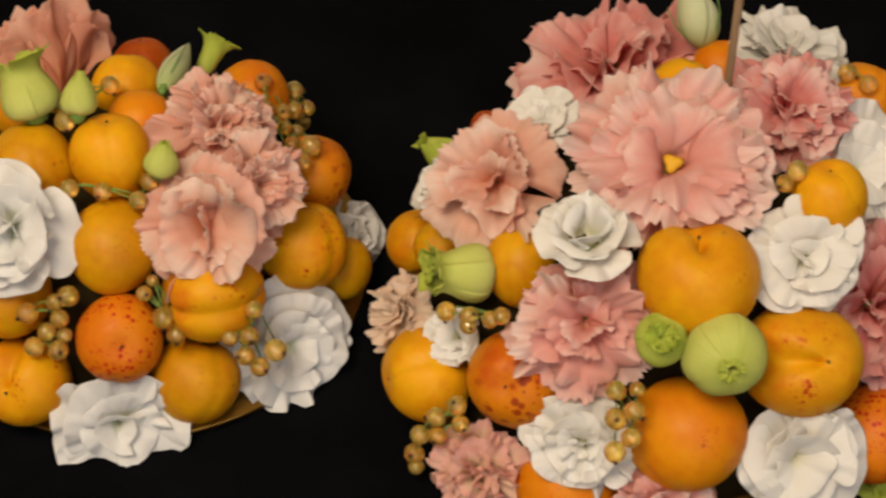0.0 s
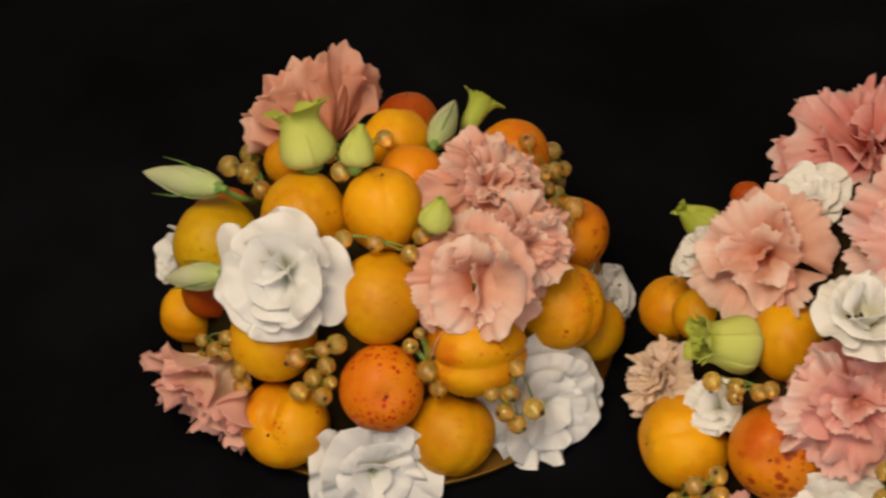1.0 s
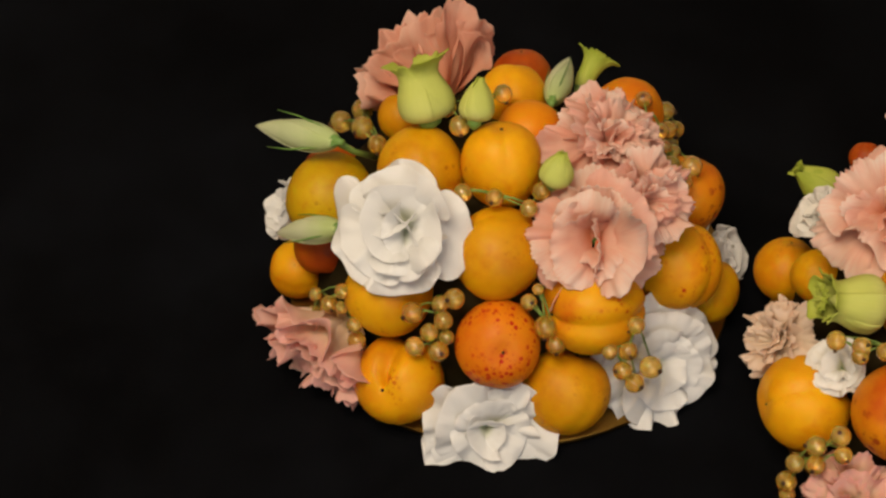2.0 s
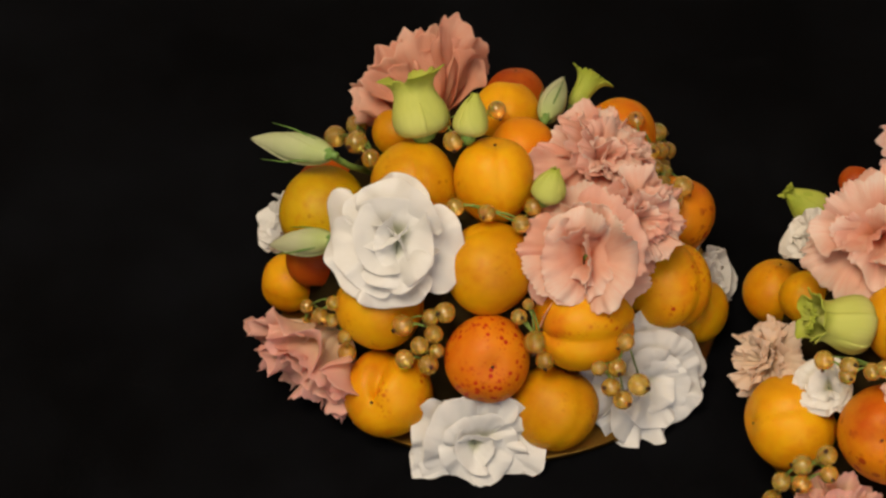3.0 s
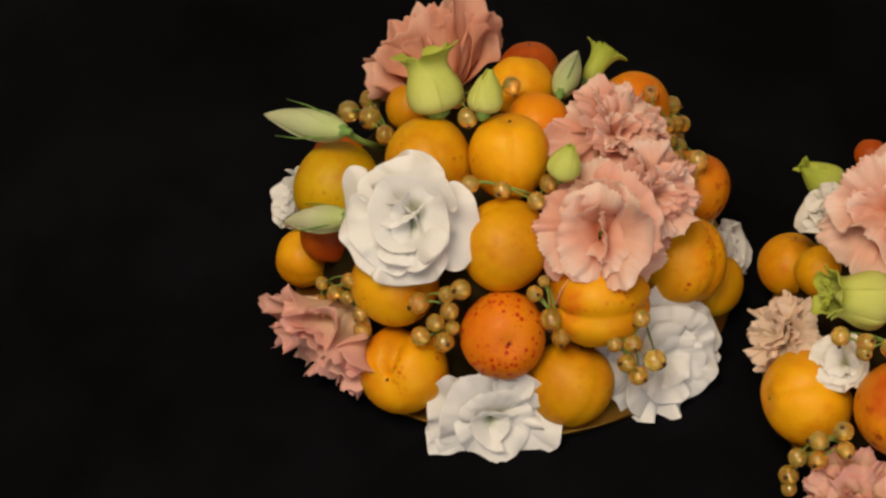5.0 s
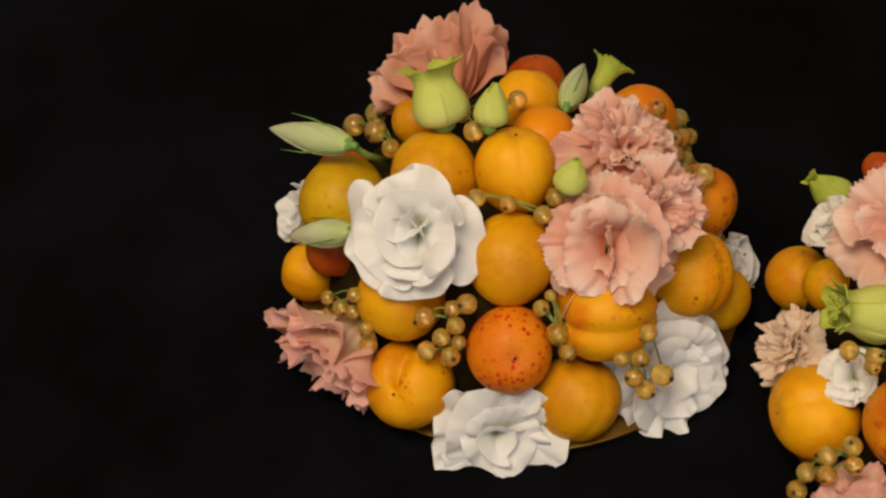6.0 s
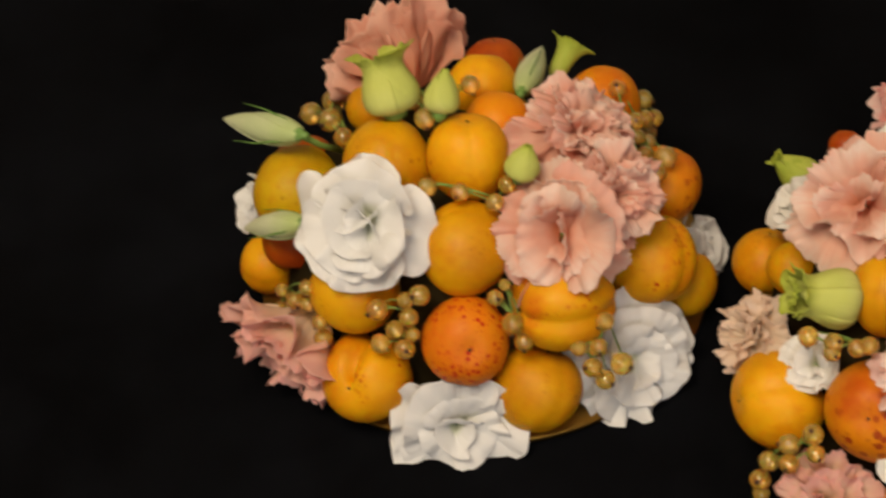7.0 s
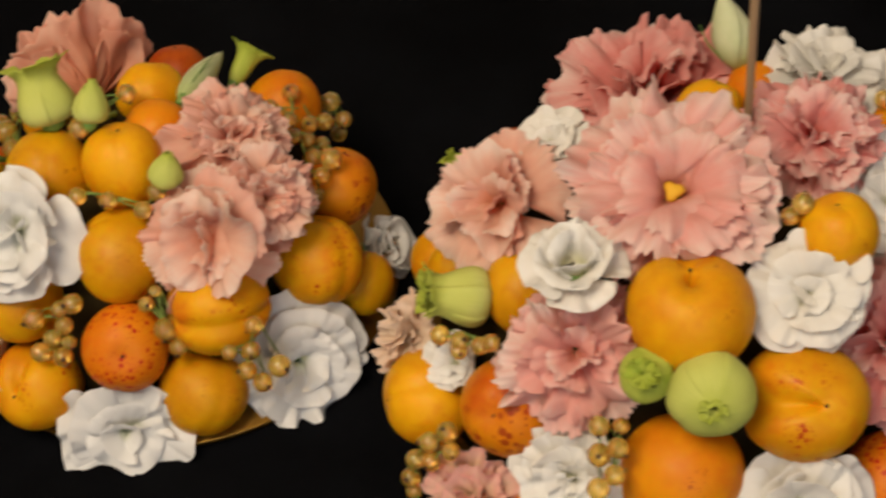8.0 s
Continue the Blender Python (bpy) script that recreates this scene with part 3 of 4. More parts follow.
# outlines of green buds as (radius, height), from the base to the mouth
VASE = ((0.25, 0.0), (0.80, 0.05), (1.0, 0.20), (0.94, 0.42), (0.70, 0.64), (0.64, 0.78), (0.80, 0.92), (1.05, 1.0))
ROUND = ((0.25, 0.0), (0.72, 0.06), (1.0, 0.30), (0.98, 0.55), (0.78, 0.78), (0.40, 0.92), (0.10, 0.98), (0.16, 1.05))
POINTED = ((0.25, 0.0), (0.82, 0.08), (1.0, 0.26), (0.86, 0.50), (0.52, 0.74), (0.22, 0.90), (0.14, 1.0))
FLARED = ((0.30, 0.0), (0.55, 0.08), (0.70, 0.30), (0.72, 0.55), (0.84, 0.78), (1.15, 0.95), (1.45, 1.0))


def green_bud(place, ahead, r, tall, label, seed, shape=VASE, stuff=None, spin=0.0, count=3, ragged=0.10, open_out=0.25, tuft=0, lip=0.5, root=None):
    """A half-open green bud: a swollen base of overlapping ribbed petals whose torn rims stand round the mouth."""
    rng = random.Random(seed)
    stuff = stuff or LIME
    head = thing("green_bud", facing(place, ahead, spin), label, "flower bud", "green buds")
    wide, up = np.array(shape).T
    s = np.linspace(0, 1, len(shape))
    fine = np.linspace(0, 1, 60)
    wide, up = np.interp(fine, s, wide), np.interp(fine, s, up)
    wide, up = (np.convolve(np.pad(q, 4, mode="edge"), np.ones(9) / 9, mode="valid") for q in (wide, up))
    for layer in range(2):
        for i in range(count):
            turn = 2 * math.pi * (i + 0.5 * layer + rng.uniform(-0.15, 0.15)) / count
            ph = [rng.uniform(0, 6.28) for _ in range(6)]
            u, v = np.linspace(0, 1, 18)[:, None], np.linspace(-1, 1, 30)[None]
            end = rng.uniform(0.86, 1.0) - 0.10 * layer + ragged * (np.sin(2.6 * v + ph[0]) + 0.5 * np.sin(7 * v + ph[1]) + 0.35 * np.sin(17 * v + ph[2])) - 0.22 * np.abs(v) ** 4
            far = np.clip(u * (1 + (end - 1) * u**2), 0, 1.0)
            rad = np.interp(far.ravel(), fine, wide).reshape(far.shape)
            z = np.interp(far.ravel(), fine, up).reshape(far.shape)
            k = (0.97 - 0.05 * layer + 0.025 * v) * (1 + open_out * rng.uniform(-0.4, 1.0) * far**5 + 0.03 * np.sin(9 * v + ph[3]) * far + 0.03 * np.sin(4 * v + 5 * far + ph[1]) + 0.13 * far**4 * np.sin(6.5 * v + ph[4]))
            phi = v * math.pi / count * 1.30 + 0.06 * far**3 * np.sin(8 * v + ph[5])
            grid = np.stack([r * rad * k * np.cos(phi), r * rad * k * np.sin(phi), tall * z + 0 * phi], -1)
            verts, faces = sheet_solid(grid, 0.0005)
            uv = np.stack([0.5 + np.repeat(v, 18, 0) / 2 + ph[5], far], -1).reshape(-1, 2)
            link_mesh("petal", verts, faces, stuff, head, uvs=np.concatenate([uv, uv])).matrix_local = Matrix.Rotation(turn, 4, "Z")
    v, f = lathe([(max(0.0003, 0.8 * r * q * (1 - (h / 0.86) ** 3)), tall * h) for q, h in ((wide[k], up[k]) for k in range(0, 52, 5)) if h < 0.85], 20)
    link_mesh("core", v, f, stuff, head, "closed inner petals of the bud", uvs=[(0.1, 0.3)] * len(v))
    for i in range(tuft):
        # crumpled lips round the mouth
        turn = 2 * math.pi * (i + rng.uniform(-0.3, 0.3)) / tuft
        v, f, uv = petal(r * 0.06, r * lip * rng.uniform(0.76, 1.24), 44, (rng.uniform(0, 20), 35, 60, rng.uniform(60, 110)), rng, 0.22, 1.8, 0.12, 0.06, 0.06, columns=34, rows=9, thick=0.0004)
        link_mesh("petal", v, f, stuff, head, uvs=uv * (1, 0.5) + (0, 0.5)).matrix_local = Matrix.Translation((0, 0, tall * 0.84)) @ Matrix.Rotation(turn, 4, "Z")
    v, f = lathe([(0.001, -0.004), (r * 0.35, -0.002), (r * 0.5, 0.002), (r * 0.3, 0.004)], 12)
    link_mesh("calyx", v, f, SEPAL, head, "green calyx")
    end = head.matrix_world.inverted() @ Vector(root)
    v, f = tube([(0, 0, 0.001), end * 0.5 + Vector((0, 0, -0.003)), end], [0.0018, 0.0017, 0.0016])
    link_mesh("stem", v, f, STEM, head, "short green stem")
    return head


# ---- things on the domes ----

# the smaller dome
cake_board(0.002, 0.009, 0.112)
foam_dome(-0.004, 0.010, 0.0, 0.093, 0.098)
apricot((-0.003, -0.0208, 0.1033), 0.0186, (0.0, 0.28, 0.96), (0.1, -0.7, 0.7), SKIN_YELLOW, "light golden apricot with a shallow seam", seed=6, tall=1.12)
apricot((-0.0406, -0.0126, 0.0931), 0.0212, (-0.21, 0.95, -0.22), (0.0, 0.55, 0.83), SKIN_OCHRE, "ochre-yellow apricot with a soft seam", seed=7)
apricot((0.0107, -0.0006, 0.1036), 0.0162, (0.32, 0.9, 0.3), (-0.98, -0.14, 0.14), SKIN_ORANGE, "deep orange ripe apricot with matt skin", seed=8)
apricot((0.0036, 0.0319, 0.0995), 0.0167, (0.1, 0.63, 0.77), (0.0, -0.47, 0.88), SKIN_YELLOW, "golden apricot with a cleft at its stem end", seed=9)
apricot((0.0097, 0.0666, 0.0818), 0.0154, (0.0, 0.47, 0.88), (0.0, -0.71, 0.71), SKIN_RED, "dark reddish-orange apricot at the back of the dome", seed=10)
apricot((0.0617, 0.0521, 0.0681), 0.0193, (-0.51, 0.79, 0.36), (0.65, 0.18, 0.74), SKIN_ORANGE, "deep orange ripe apricot with matt skin", seed=11)
apricot((-0.0057, -0.0525, 0.0773), 0.0213, (0.65, 0.0, -0.76), (0.84, 0.3, 0.45), SKIN_OCHRE, "large golden apricot in the middle of the dome", seed=12)
apricot((-0.0853, 0.0022, 0.0629), 0.0217, (-0.78, 0.62, 0.07), (0.0, 0.92, 0.39), SKIN_GREENISH, "greenish-yellow apricot with a red patch", seed=13)
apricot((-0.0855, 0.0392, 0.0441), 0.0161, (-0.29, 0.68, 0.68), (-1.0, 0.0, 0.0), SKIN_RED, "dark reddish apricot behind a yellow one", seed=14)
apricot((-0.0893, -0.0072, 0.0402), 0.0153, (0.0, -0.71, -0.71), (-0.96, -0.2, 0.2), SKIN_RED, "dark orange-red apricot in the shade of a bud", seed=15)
apricot((-0.1044, 0.0031, 0.0133), 0.0151, (-0.96, 0.27, 0.0), (-0.31, -0.95, 0.07), SKIN_YELLOW, "ripe yellow-orange apricot with matt velvety skin", seed=16)
apricot((-0.0563, -0.0569, 0.0572), 0.0208, (-0.57, -0.4, -0.72), (-0.98, -0.14, 0.14), SKIN_OCHRE, "ochre apricot with a few red freckles", seed=17)
apricot((-0.0065, -0.0808, 0.0466), 0.0201, (0.12, -0.83, 0.55), (-0.2, -0.76, -0.62), SKIN_FRECKLED, "orange apricot covered in dark red freckles", seed=18)
apricot((-0.0526, -0.0795, 0.0207), 0.0211, (-0.42, -0.76, 0.5), (0.1, 0.47, 0.88), SKIN_BLUSHED, "yellow apricot with a red blush and a deep seam", seed=19, groove=0.17, notch=0.22)
apricot((0.0253, -0.0859, 0.0179), 0.0205, (0.31, 0.59, 0.74), (0.57, -0.58, 0.58), SKIN_OCHRE, "ochre-yellow apricot with a seam down its side", seed=20)
apricot((0.0376, -0.0718, 0.0606), 0.0223, (-0.93, -0.33, 0.13), (0.0, -0.93, 0.38), SKIN_BLUSHED, "golden apricot with a wide seam across it", seed=21, tall=1.08, groove=0.1)
apricot((0.0799, -0.0346, 0.0489), 0.0216, (0.1, 0.55, 0.83), (0.73, -0.41, 0.55), SKIN_BLUSHED, "ochre apricot with a bright yellow ridge and freckles", seed=22, groove=0.05)
apricot((0.0974, -0.0254, 0.0222), 0.0161, (0.2, 0.62, 0.76), (0.29, -0.68, 0.68), SKIN_OCHRE, "ochre-yellow apricot with a soft seam", seed=23)
apricot((0.0883, 0.0089, 0.0539), 0.0197, (0.28, 0.53, 0.8), (0.95, -0.22, 0.22), SKIN_BLOTCHED, "orange apricot with red patches", seed=24)
apricot((-0.0499, 0.032, 0.0879), 0.0116, (0.0, 0.71, 0.71), (-0.96, -0.2, 0.2), SKIN_OCHRE, "small orange apricot behind a green bud", seed=25)

# blooms of the smaller dome
lisianthus("white_lisianthus", (-0.0477, -0.0508, 0.0937), (-0.15, -0.67, 0.72), 0.0310, WHITE, "open white double lisianthus bloom with ruffled petals", 35, ruffle=0.13, waves=1.1, frill=0.012, form=LOOSE_FORM, wild=1.3, root=(-0.0495, -0.0189, 0.0634))
lisianthus("pink_lisianthus", (0.0389, -0.0565, 0.0908), (-0.15, -0.8, 0.59), 0.0325, SALMON, "open salmon-pink lisianthus bloom with frilled petals", 36, ruffle=0.19, waves=1.0, fringe=0.07, frill=0.022, crinkle=0.012, hem=2.5, form=LOOSE_FORM, wild=2.2, root=(0.0481, -0.0168, 0.0565))
lisianthus("pink_lisianthus", (0.0442, -0.0079, 0.1026), (0.46, -0.32, 0.83), 0.0274, SALMON, "salmon-pink lisianthus bloom leaning outwards", 37, ruffle=0.17, waves=1.9, fringe=0.09, frill=0.035, crinkle=0.028, hem=2.5, form=FRILL_FORM, wild=1.2, root=(0.0598, 0.0453, 0.0559))
lisianthus("pink_lisianthus", (0.0607, -0.0373, 0.0933), (0.5, -0.6, 0.62), 0.0235, SALMON, "salmon-pink frilled lisianthus bloom squeezed between two others", 45, ruffle=0.17, waves=1.9, fringe=0.09, frill=0.035, crinkle=0.028, hem=2.5, form=FRILL_FORM, wild=1.2, root=(0.0655, -0.0050, 0.0500))
lisianthus("pink_lisianthus", (-0.0290, 0.0452, 0.0863), (-0.36, 0.82, 0.35), 0.0405, CORAL, "salmon-pink cup-shaped lisianthus bloom on top of the dome", 38, ruffle=0.17, waves=1.9, fringe=0.09, frill=0.035, crinkle=0.028, hem=2.5, form=CUP_FORM, wild=1.2, root=(-0.0384, 0.0735, 0.0951))
lisianthus("pink_lisianthus", (-0.0742, -0.0460, 0.0259), (-0.62, -0.72, -0.30), 0.0408, PEACH, "peach-pink lisianthus bloom hanging at the dome's edge", 39, ruffle=0.17, waves=1.9, fringe=0.09, frill=0.035, crinkle=0.028, hem=2.5, form=CUP_FORM, wild=1.3, root=(-0.0979, -0.0212, -0.0288))
lisianthus("white_lisianthus", (-0.0117, -0.0931, 0.0032), (0.0, -0.92, 0.39), 0.0309, WHITE, "open white double lisianthus bloom with ruffled petals", 40, ruffle=0.12, waves=1.6, frill=0.014, form=BROAD_FORM, wild=1.0, root=(-0.0115, -0.0693, -0.0218))
lisianthus("white_lisianthus", (0.0677, -0.0632, 0.0132), (0.38, -0.80, 0.46), 0.0314, WHITE, "white lisianthus bloom with pleated petals at the dome's edge", 41, ruffle=0.12, waves=1.6, frill=0.014, form=BROAD_FORM, wild=0.9, spin=40, root=(0.0859, -0.029, -0.0304))
lisianthus("white_lisianthus", (0.0987, 0.0056, 0.0118), (0.88, -0.12, 0.46), 0.0203, WHITE, "white bloom showing behind an apricot at the dome's edge", 42, ruffle=0.12, waves=1.6, frill=0.014, form=CUP_FORM, root=(0.1068, 0.0044, 0.016))
lisianthus("white_lisianthus", (-0.0996, 0.0264, 0.0267), (-0.87, -0.08, 0.49), 0.0204, WHITE, "white bloom mostly hidden behind a yellow apricot", 43, ruffle=0.12, waves=1.6, frill=0.014, form=CUP_FORM, root=(-0.1076, 0.0256, 0.0313))
green_bud((-0.0358, -0.0018, 0.1146), (-0.22, 0.50, 0.84), 0.0140, 0.0300, "pale green half-open bud with a frilled mouth", 38, shape=VASE, stuff=YELLOW_GREEN, open_out=0.4, ragged=0.15, root=(-0.0407, 0.0639, 0.0767))
green_bud((-0.0152, -0.0141, 0.1244), (0.15, 0.55, 0.82), 0.0086, 0.0204, "small lime-green bud with a pointed tip", 39, shape=POINTED, ragged=0.14, open_out=0.7, stuff=YELLOW_GREEN, root=(-0.0122, 0.0626, 0.0729))
green_bud((0.0195, -0.043, 0.1116), (0.25, 0.15, 0.95), 0.0082, 0.0170, "small lime-green bud between apricots", 40, shape=POINTED, ragged=0.2, open_out=0.8, stuff=YELLOW_GREEN, root=(0.024, -0.0031, 0.0807))
green_bud((0.0384, 0.0587, 0.0811), (0.51, 0.66, 0.54), 0.0068, 0.0198, "green bud with frilled leaf-like tips", 41, shape=FLARED, ragged=0.14, root=(0.0435, 0.0653, 0.0865))
closed_bud((0.0216, 0.0135, 0.1108), (0.0335, 0.0694, 0.0919), 0.0056, "pale green narrow bud behind a pink bloom", 42, stalk=(0.0242, 0.0205, 0.0977))
closed_bud((-0.079, -0.0028, 0.1035), (-0.1218, 0.0347, 0.0816), 0.0065, "pale green closed lisianthus bud on a slim stem", 43, stalk=(-0.0627, 0.0091, 0.0822))
closed_bud((-0.0777, -0.0413, 0.0845), (-0.1111, -0.0121, 0.0534), 0.0058, "pale green closed bud beside a white bloom", 44, stalk=(-0.0661, -0.0283, 0.0676))

# currants of the smaller dome
currants("sprig of translucent amber white currants between apricots", ((-0.0815, 0.0537, 0.0667, 0.0057, -0.92, 0.10, -0.38), (-0.0706, 0.0577, 0.0708, 0.0057, 0.19, -0.92, 0.34), (-0.0694, 0.0270, 0.0857, 0.0058, -0.57, -0.81, 0.16), (-0.0615, 0.0057, 0.0938, 0.0046, -0.04, -0.61, -0.79),))
currants("sprig of translucent amber white currants between apricots", ((-0.0279, 0.0024, 0.1184, 0.0047, 0.17, -0.96, 0.21), (-0.0221, -0.0098, 0.1179, 0.0050, 0.10, -0.93, -0.36), (-0.0015, 0.0084, 0.1213, 0.0045, 0.32, -0.74, -0.59),))
currants("sprig of translucent amber white currants between apricots", ((-0.0214, -0.0418, 0.1057, 0.0044, 0.17, 0.24, -0.96), (-0.0069, -0.0451, 0.1053, 0.0043, -0.35, -0.92, 0.18), (0.0145, -0.0414, 0.1054, 0.0046, 0.05, -0.16, -0.99), (0.0085, -0.0489, 0.1018, 0.0043, 0.84, 0.34, -0.42),))
currants("sprig of translucent amber white currants between apricots", ((0.0684, 0.0418, 0.0868, 0.0047, -0.12, -0.45, 0.88), (0.0833, 0.0668, 0.0580, 0.0051, 0.98, 0.01, -0.18), (0.0764, 0.0305, 0.0762, 0.0046, 0.05, -0.69, 0.72), (0.0822, 0.0425, 0.0664, 0.0047, 0.90, 0.44, -0.03), (0.0889, 0.0619, 0.0497, 0.0046, -0.07, -0.97, -0.24), (0.0863, 0.0581, 0.0437, 0.0043, -0.23, 0.83, -0.51), (0.0603, 0.0242, 0.0941, 0.0038, -0.93, 0.12, 0.35), (0.0686, 0.0227, 0.0868, 0.0040, 0.40, -0.88, -0.25),))
currants("sprig of translucent amber white currants between apricots", ((0.0768, 0.0167, 0.0786, 0.0038, -0.17, -0.88, -0.45), (0.0824, 0.0223, 0.0703, 0.0038, 0.92, -0.28, -0.26), (0.0711, 0.0130, 0.0853, 0.0038, 0.48, 0.26, -0.84), (0.0885, 0.0004, 0.0804, 0.0053, 0.54, -0.17, -0.82), (0.0795, 0.0072, 0.0754, 0.0048, -0.22, -0.28, -0.93), (0.0843, -0.0067, 0.0765, 0.0045, -0.97, -0.17, 0.16), (0.0810, -0.0119, 0.0695, 0.0040, 0.06, 0.40, -0.91),))
currants("single amber currant in front of a white petal", ((0.1096, 0.0033, 0.0159, 0.0051, -0.16, 0.69, -0.71),))
currants("sprig of translucent amber white currants between apricots", ((-0.0454, -0.0773, 0.0649, 0.0052, -0.74, -0.67, 0.07), (-0.0312, -0.0813, 0.0635, 0.0044, -0.28, -0.16, -0.95), (-0.0261, -0.0766, 0.0727, 0.0049, -0.58, -0.65, 0.49), (-0.0325, -0.0768, 0.0699, 0.0041, -0.65, -0.61, -0.44),))
currants("sprig of translucent amber white currants between apricots", ((-0.0377, -0.0828, 0.0572, 0.0044, -0.39, 0.83, -0.40), (-0.0447, -0.0840, 0.0493, 0.0047, 0.61, -0.16, -0.77), (-0.0338, -0.0877, 0.0496, 0.0049, 0.26, -0.78, 0.56), (-0.0299, -0.0854, 0.0566, 0.0036, 0.56, -0.82, -0.14),))
currants("sprig of translucent amber white currants between apricots", ((0.0118, -0.0750, 0.0762, 0.0028, 0.54, 0.79, -0.29), (0.0075, -0.0787, 0.0720, 0.0038, 0.31, -0.74, 0.59), (0.0150, -0.0849, 0.0617, 0.0054, -0.11, -0.84, -0.53), (0.0198, -0.0882, 0.0532, 0.0046, 0.00, -0.97, -0.22),))
currants("sprig of translucent amber white currants between apricots", ((-0.0930, -0.0503, 0.0365, 0.0043, 0.31, -0.74, 0.59), (-0.0851, -0.0545, 0.0474, 0.0043, 0.28, -0.96, 0.04), (-0.0917, -0.0464, 0.0459, 0.0035, -0.73, 0.57, -0.37), (-0.0777, -0.0618, 0.0637, 0.0037, 0.55, 0.57, -0.61),))
currants("sprig of translucent amber white currants between apricots", ((-0.0726, -0.0723, 0.0520, 0.0037, -0.53, -0.75, -0.39), (-0.0720, -0.0715, 0.0403, 0.0045, 0.49, -0.36, -0.80), (-0.0789, -0.0598, 0.0502, 0.0034, -0.52, 0.69, -0.50),))
currants("sprig of translucent amber white currants between apricots", ((0.0556, -0.0884, 0.0655, 0.0043, -0.69, -0.24, -0.68), (0.0525, -0.0913, 0.0516, 0.0046, 0.16, -0.97, 0.19), (0.0438, -0.0949, 0.0556, 0.0038, 0.16, -0.18, -0.97), (0.0501, -0.0959, 0.0433, 0.0046, -0.71, -0.50, 0.50), (0.0636, -0.0896, 0.0381, 0.0055, 0.64, -0.71, 0.29), (0.0559, -0.0957, 0.0344, 0.0047, 0.54, -0.80, 0.25),))

# the larger dome
cake_board(0.243, -0.064, 0.122)
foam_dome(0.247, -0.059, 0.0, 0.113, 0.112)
apricot((0.2433, -0.1388, 0.1154), 0.0247, (0.02, 0.38, 0.92), (-0.03, -0.92, 0.38), SKIN_YELLOW, "large golden apricot with a heart-shaped stem end", seed=59, dimple=0.25, notch=0.15, hollow=0.36, cleft=0.42, groove=0.0, wide=1.1)
apricot((0.2899, -0.154, 0.0739), 0.0254, (0.25, -0.69, 0.68), (-1.0, 0.05, 0.08), SKIN_BLUSHED, "ochre apricot with a seam, a dark notch and freckles", seed=60, groove=0.2, notch=0.2)
apricot((0.2383, -0.1684, 0.0483), 0.0258, (0.31, 0.89, 0.34), (-0.99, -0.03, 0.16), SKIN_ORANGE, "large deep orange apricot", seed=61)
apricot((0.1687, -0.1348, 0.0553), 0.0224, (-0.37, -0.69, 0.62), (0.07, 0.56, 0.82), SKIN_BLOTCHED, "orange apricot with dark red blotches", seed=62)
apricot((0.1311, -0.1102, 0.0357), 0.0206, (-0.97, -0.18, 0.16), (-0.05, -0.42, 0.91), SKIN_YELLOW, "golden-orange apricot with a straight seam", seed=63, groove=0.06, wide=1.12)
apricot((0.1755, -0.0951, 0.0853), 0.0156, (0.08, 0.64, 0.76), (-0.59, -0.52, 0.61), SKIN_OCHRE, "ochre-yellow apricot with a soft seam", seed=64, tall=1.2)
apricot((0.1375, -0.0154, 0.0247), 0.0162, (0.14, 0.39, 0.91), (0.12, -0.7, 0.7), SKIN_YELLOW, "orange apricot with a seam at the dome's edge", seed=65)
apricot((0.1459, -0.0458, 0.0508), 0.0134, (0.26, 0.53, 0.81), (-0.36, -0.63, 0.69), SKIN_OCHRE, "orange apricot beside a green bud", seed=66)
apricot((0.1882, -0.1655, 0.0102), 0.0233, (0.11, 0.88, 0.46), (-0.99, 0.12, 0.0), SKIN_ORANGE, "orange apricot with small red freckles", seed=67)
apricot((0.3294, -0.1604, 0.0242), 0.0229, (0.73, 0.66, 0.17), (-0.64, 0.09, 0.77), SKIN_FRECKLED, "reddish-orange freckled apricot with matt skin", seed=68)
apricot((0.3059, -0.1099, 0.1268), 0.0165, (-0.09, 0.11, 0.99), (0.43, -0.78, 0.45), SKIN_YELLOW, "small golden apricot with a seam between white blooms", seed=69)
apricot((0.2645, -0.0105, 0.1066), 0.0152, (0.35, 0.51, 0.79), (-0.08, -0.69, 0.72), SKIN_YELLOW, "yellow apricot behind the open pink bloom", seed=70)
apricot((0.2892, 0.0110, 0.0983), 0.0150, (0.09, 0.71, 0.69), (0.99, -0.12, 0.0), SKIN_ORANGE, "orange apricot behind the wooden skewer", seed=71)
apricot((0.3511, -0.0162, 0.0962), 0.0178, (0.52, 0.59, 0.62), (0.14, -0.47, 0.87), SKIN_ORANGE, "orange apricot at the back with currants on it", seed=72)
apricot((0.2221, -0.0979, 0.0909), 0.0100, (0.09, 0.71, 0.69), (0.99, -0.12, 0.0), SKIN_OCHRE, "ochre-yellow apricot with a soft seam", seed=73)
apricot((0.2982, -0.1727, -0.0124), 0.0142, (0.09, 0.71, 0.69), (0.99, -0.12, 0.0), SKIN_ORANGE, "deep orange ripe apricot with matt skin", seed=74)
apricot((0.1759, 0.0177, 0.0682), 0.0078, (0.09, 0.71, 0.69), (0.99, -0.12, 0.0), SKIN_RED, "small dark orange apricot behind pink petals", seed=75)

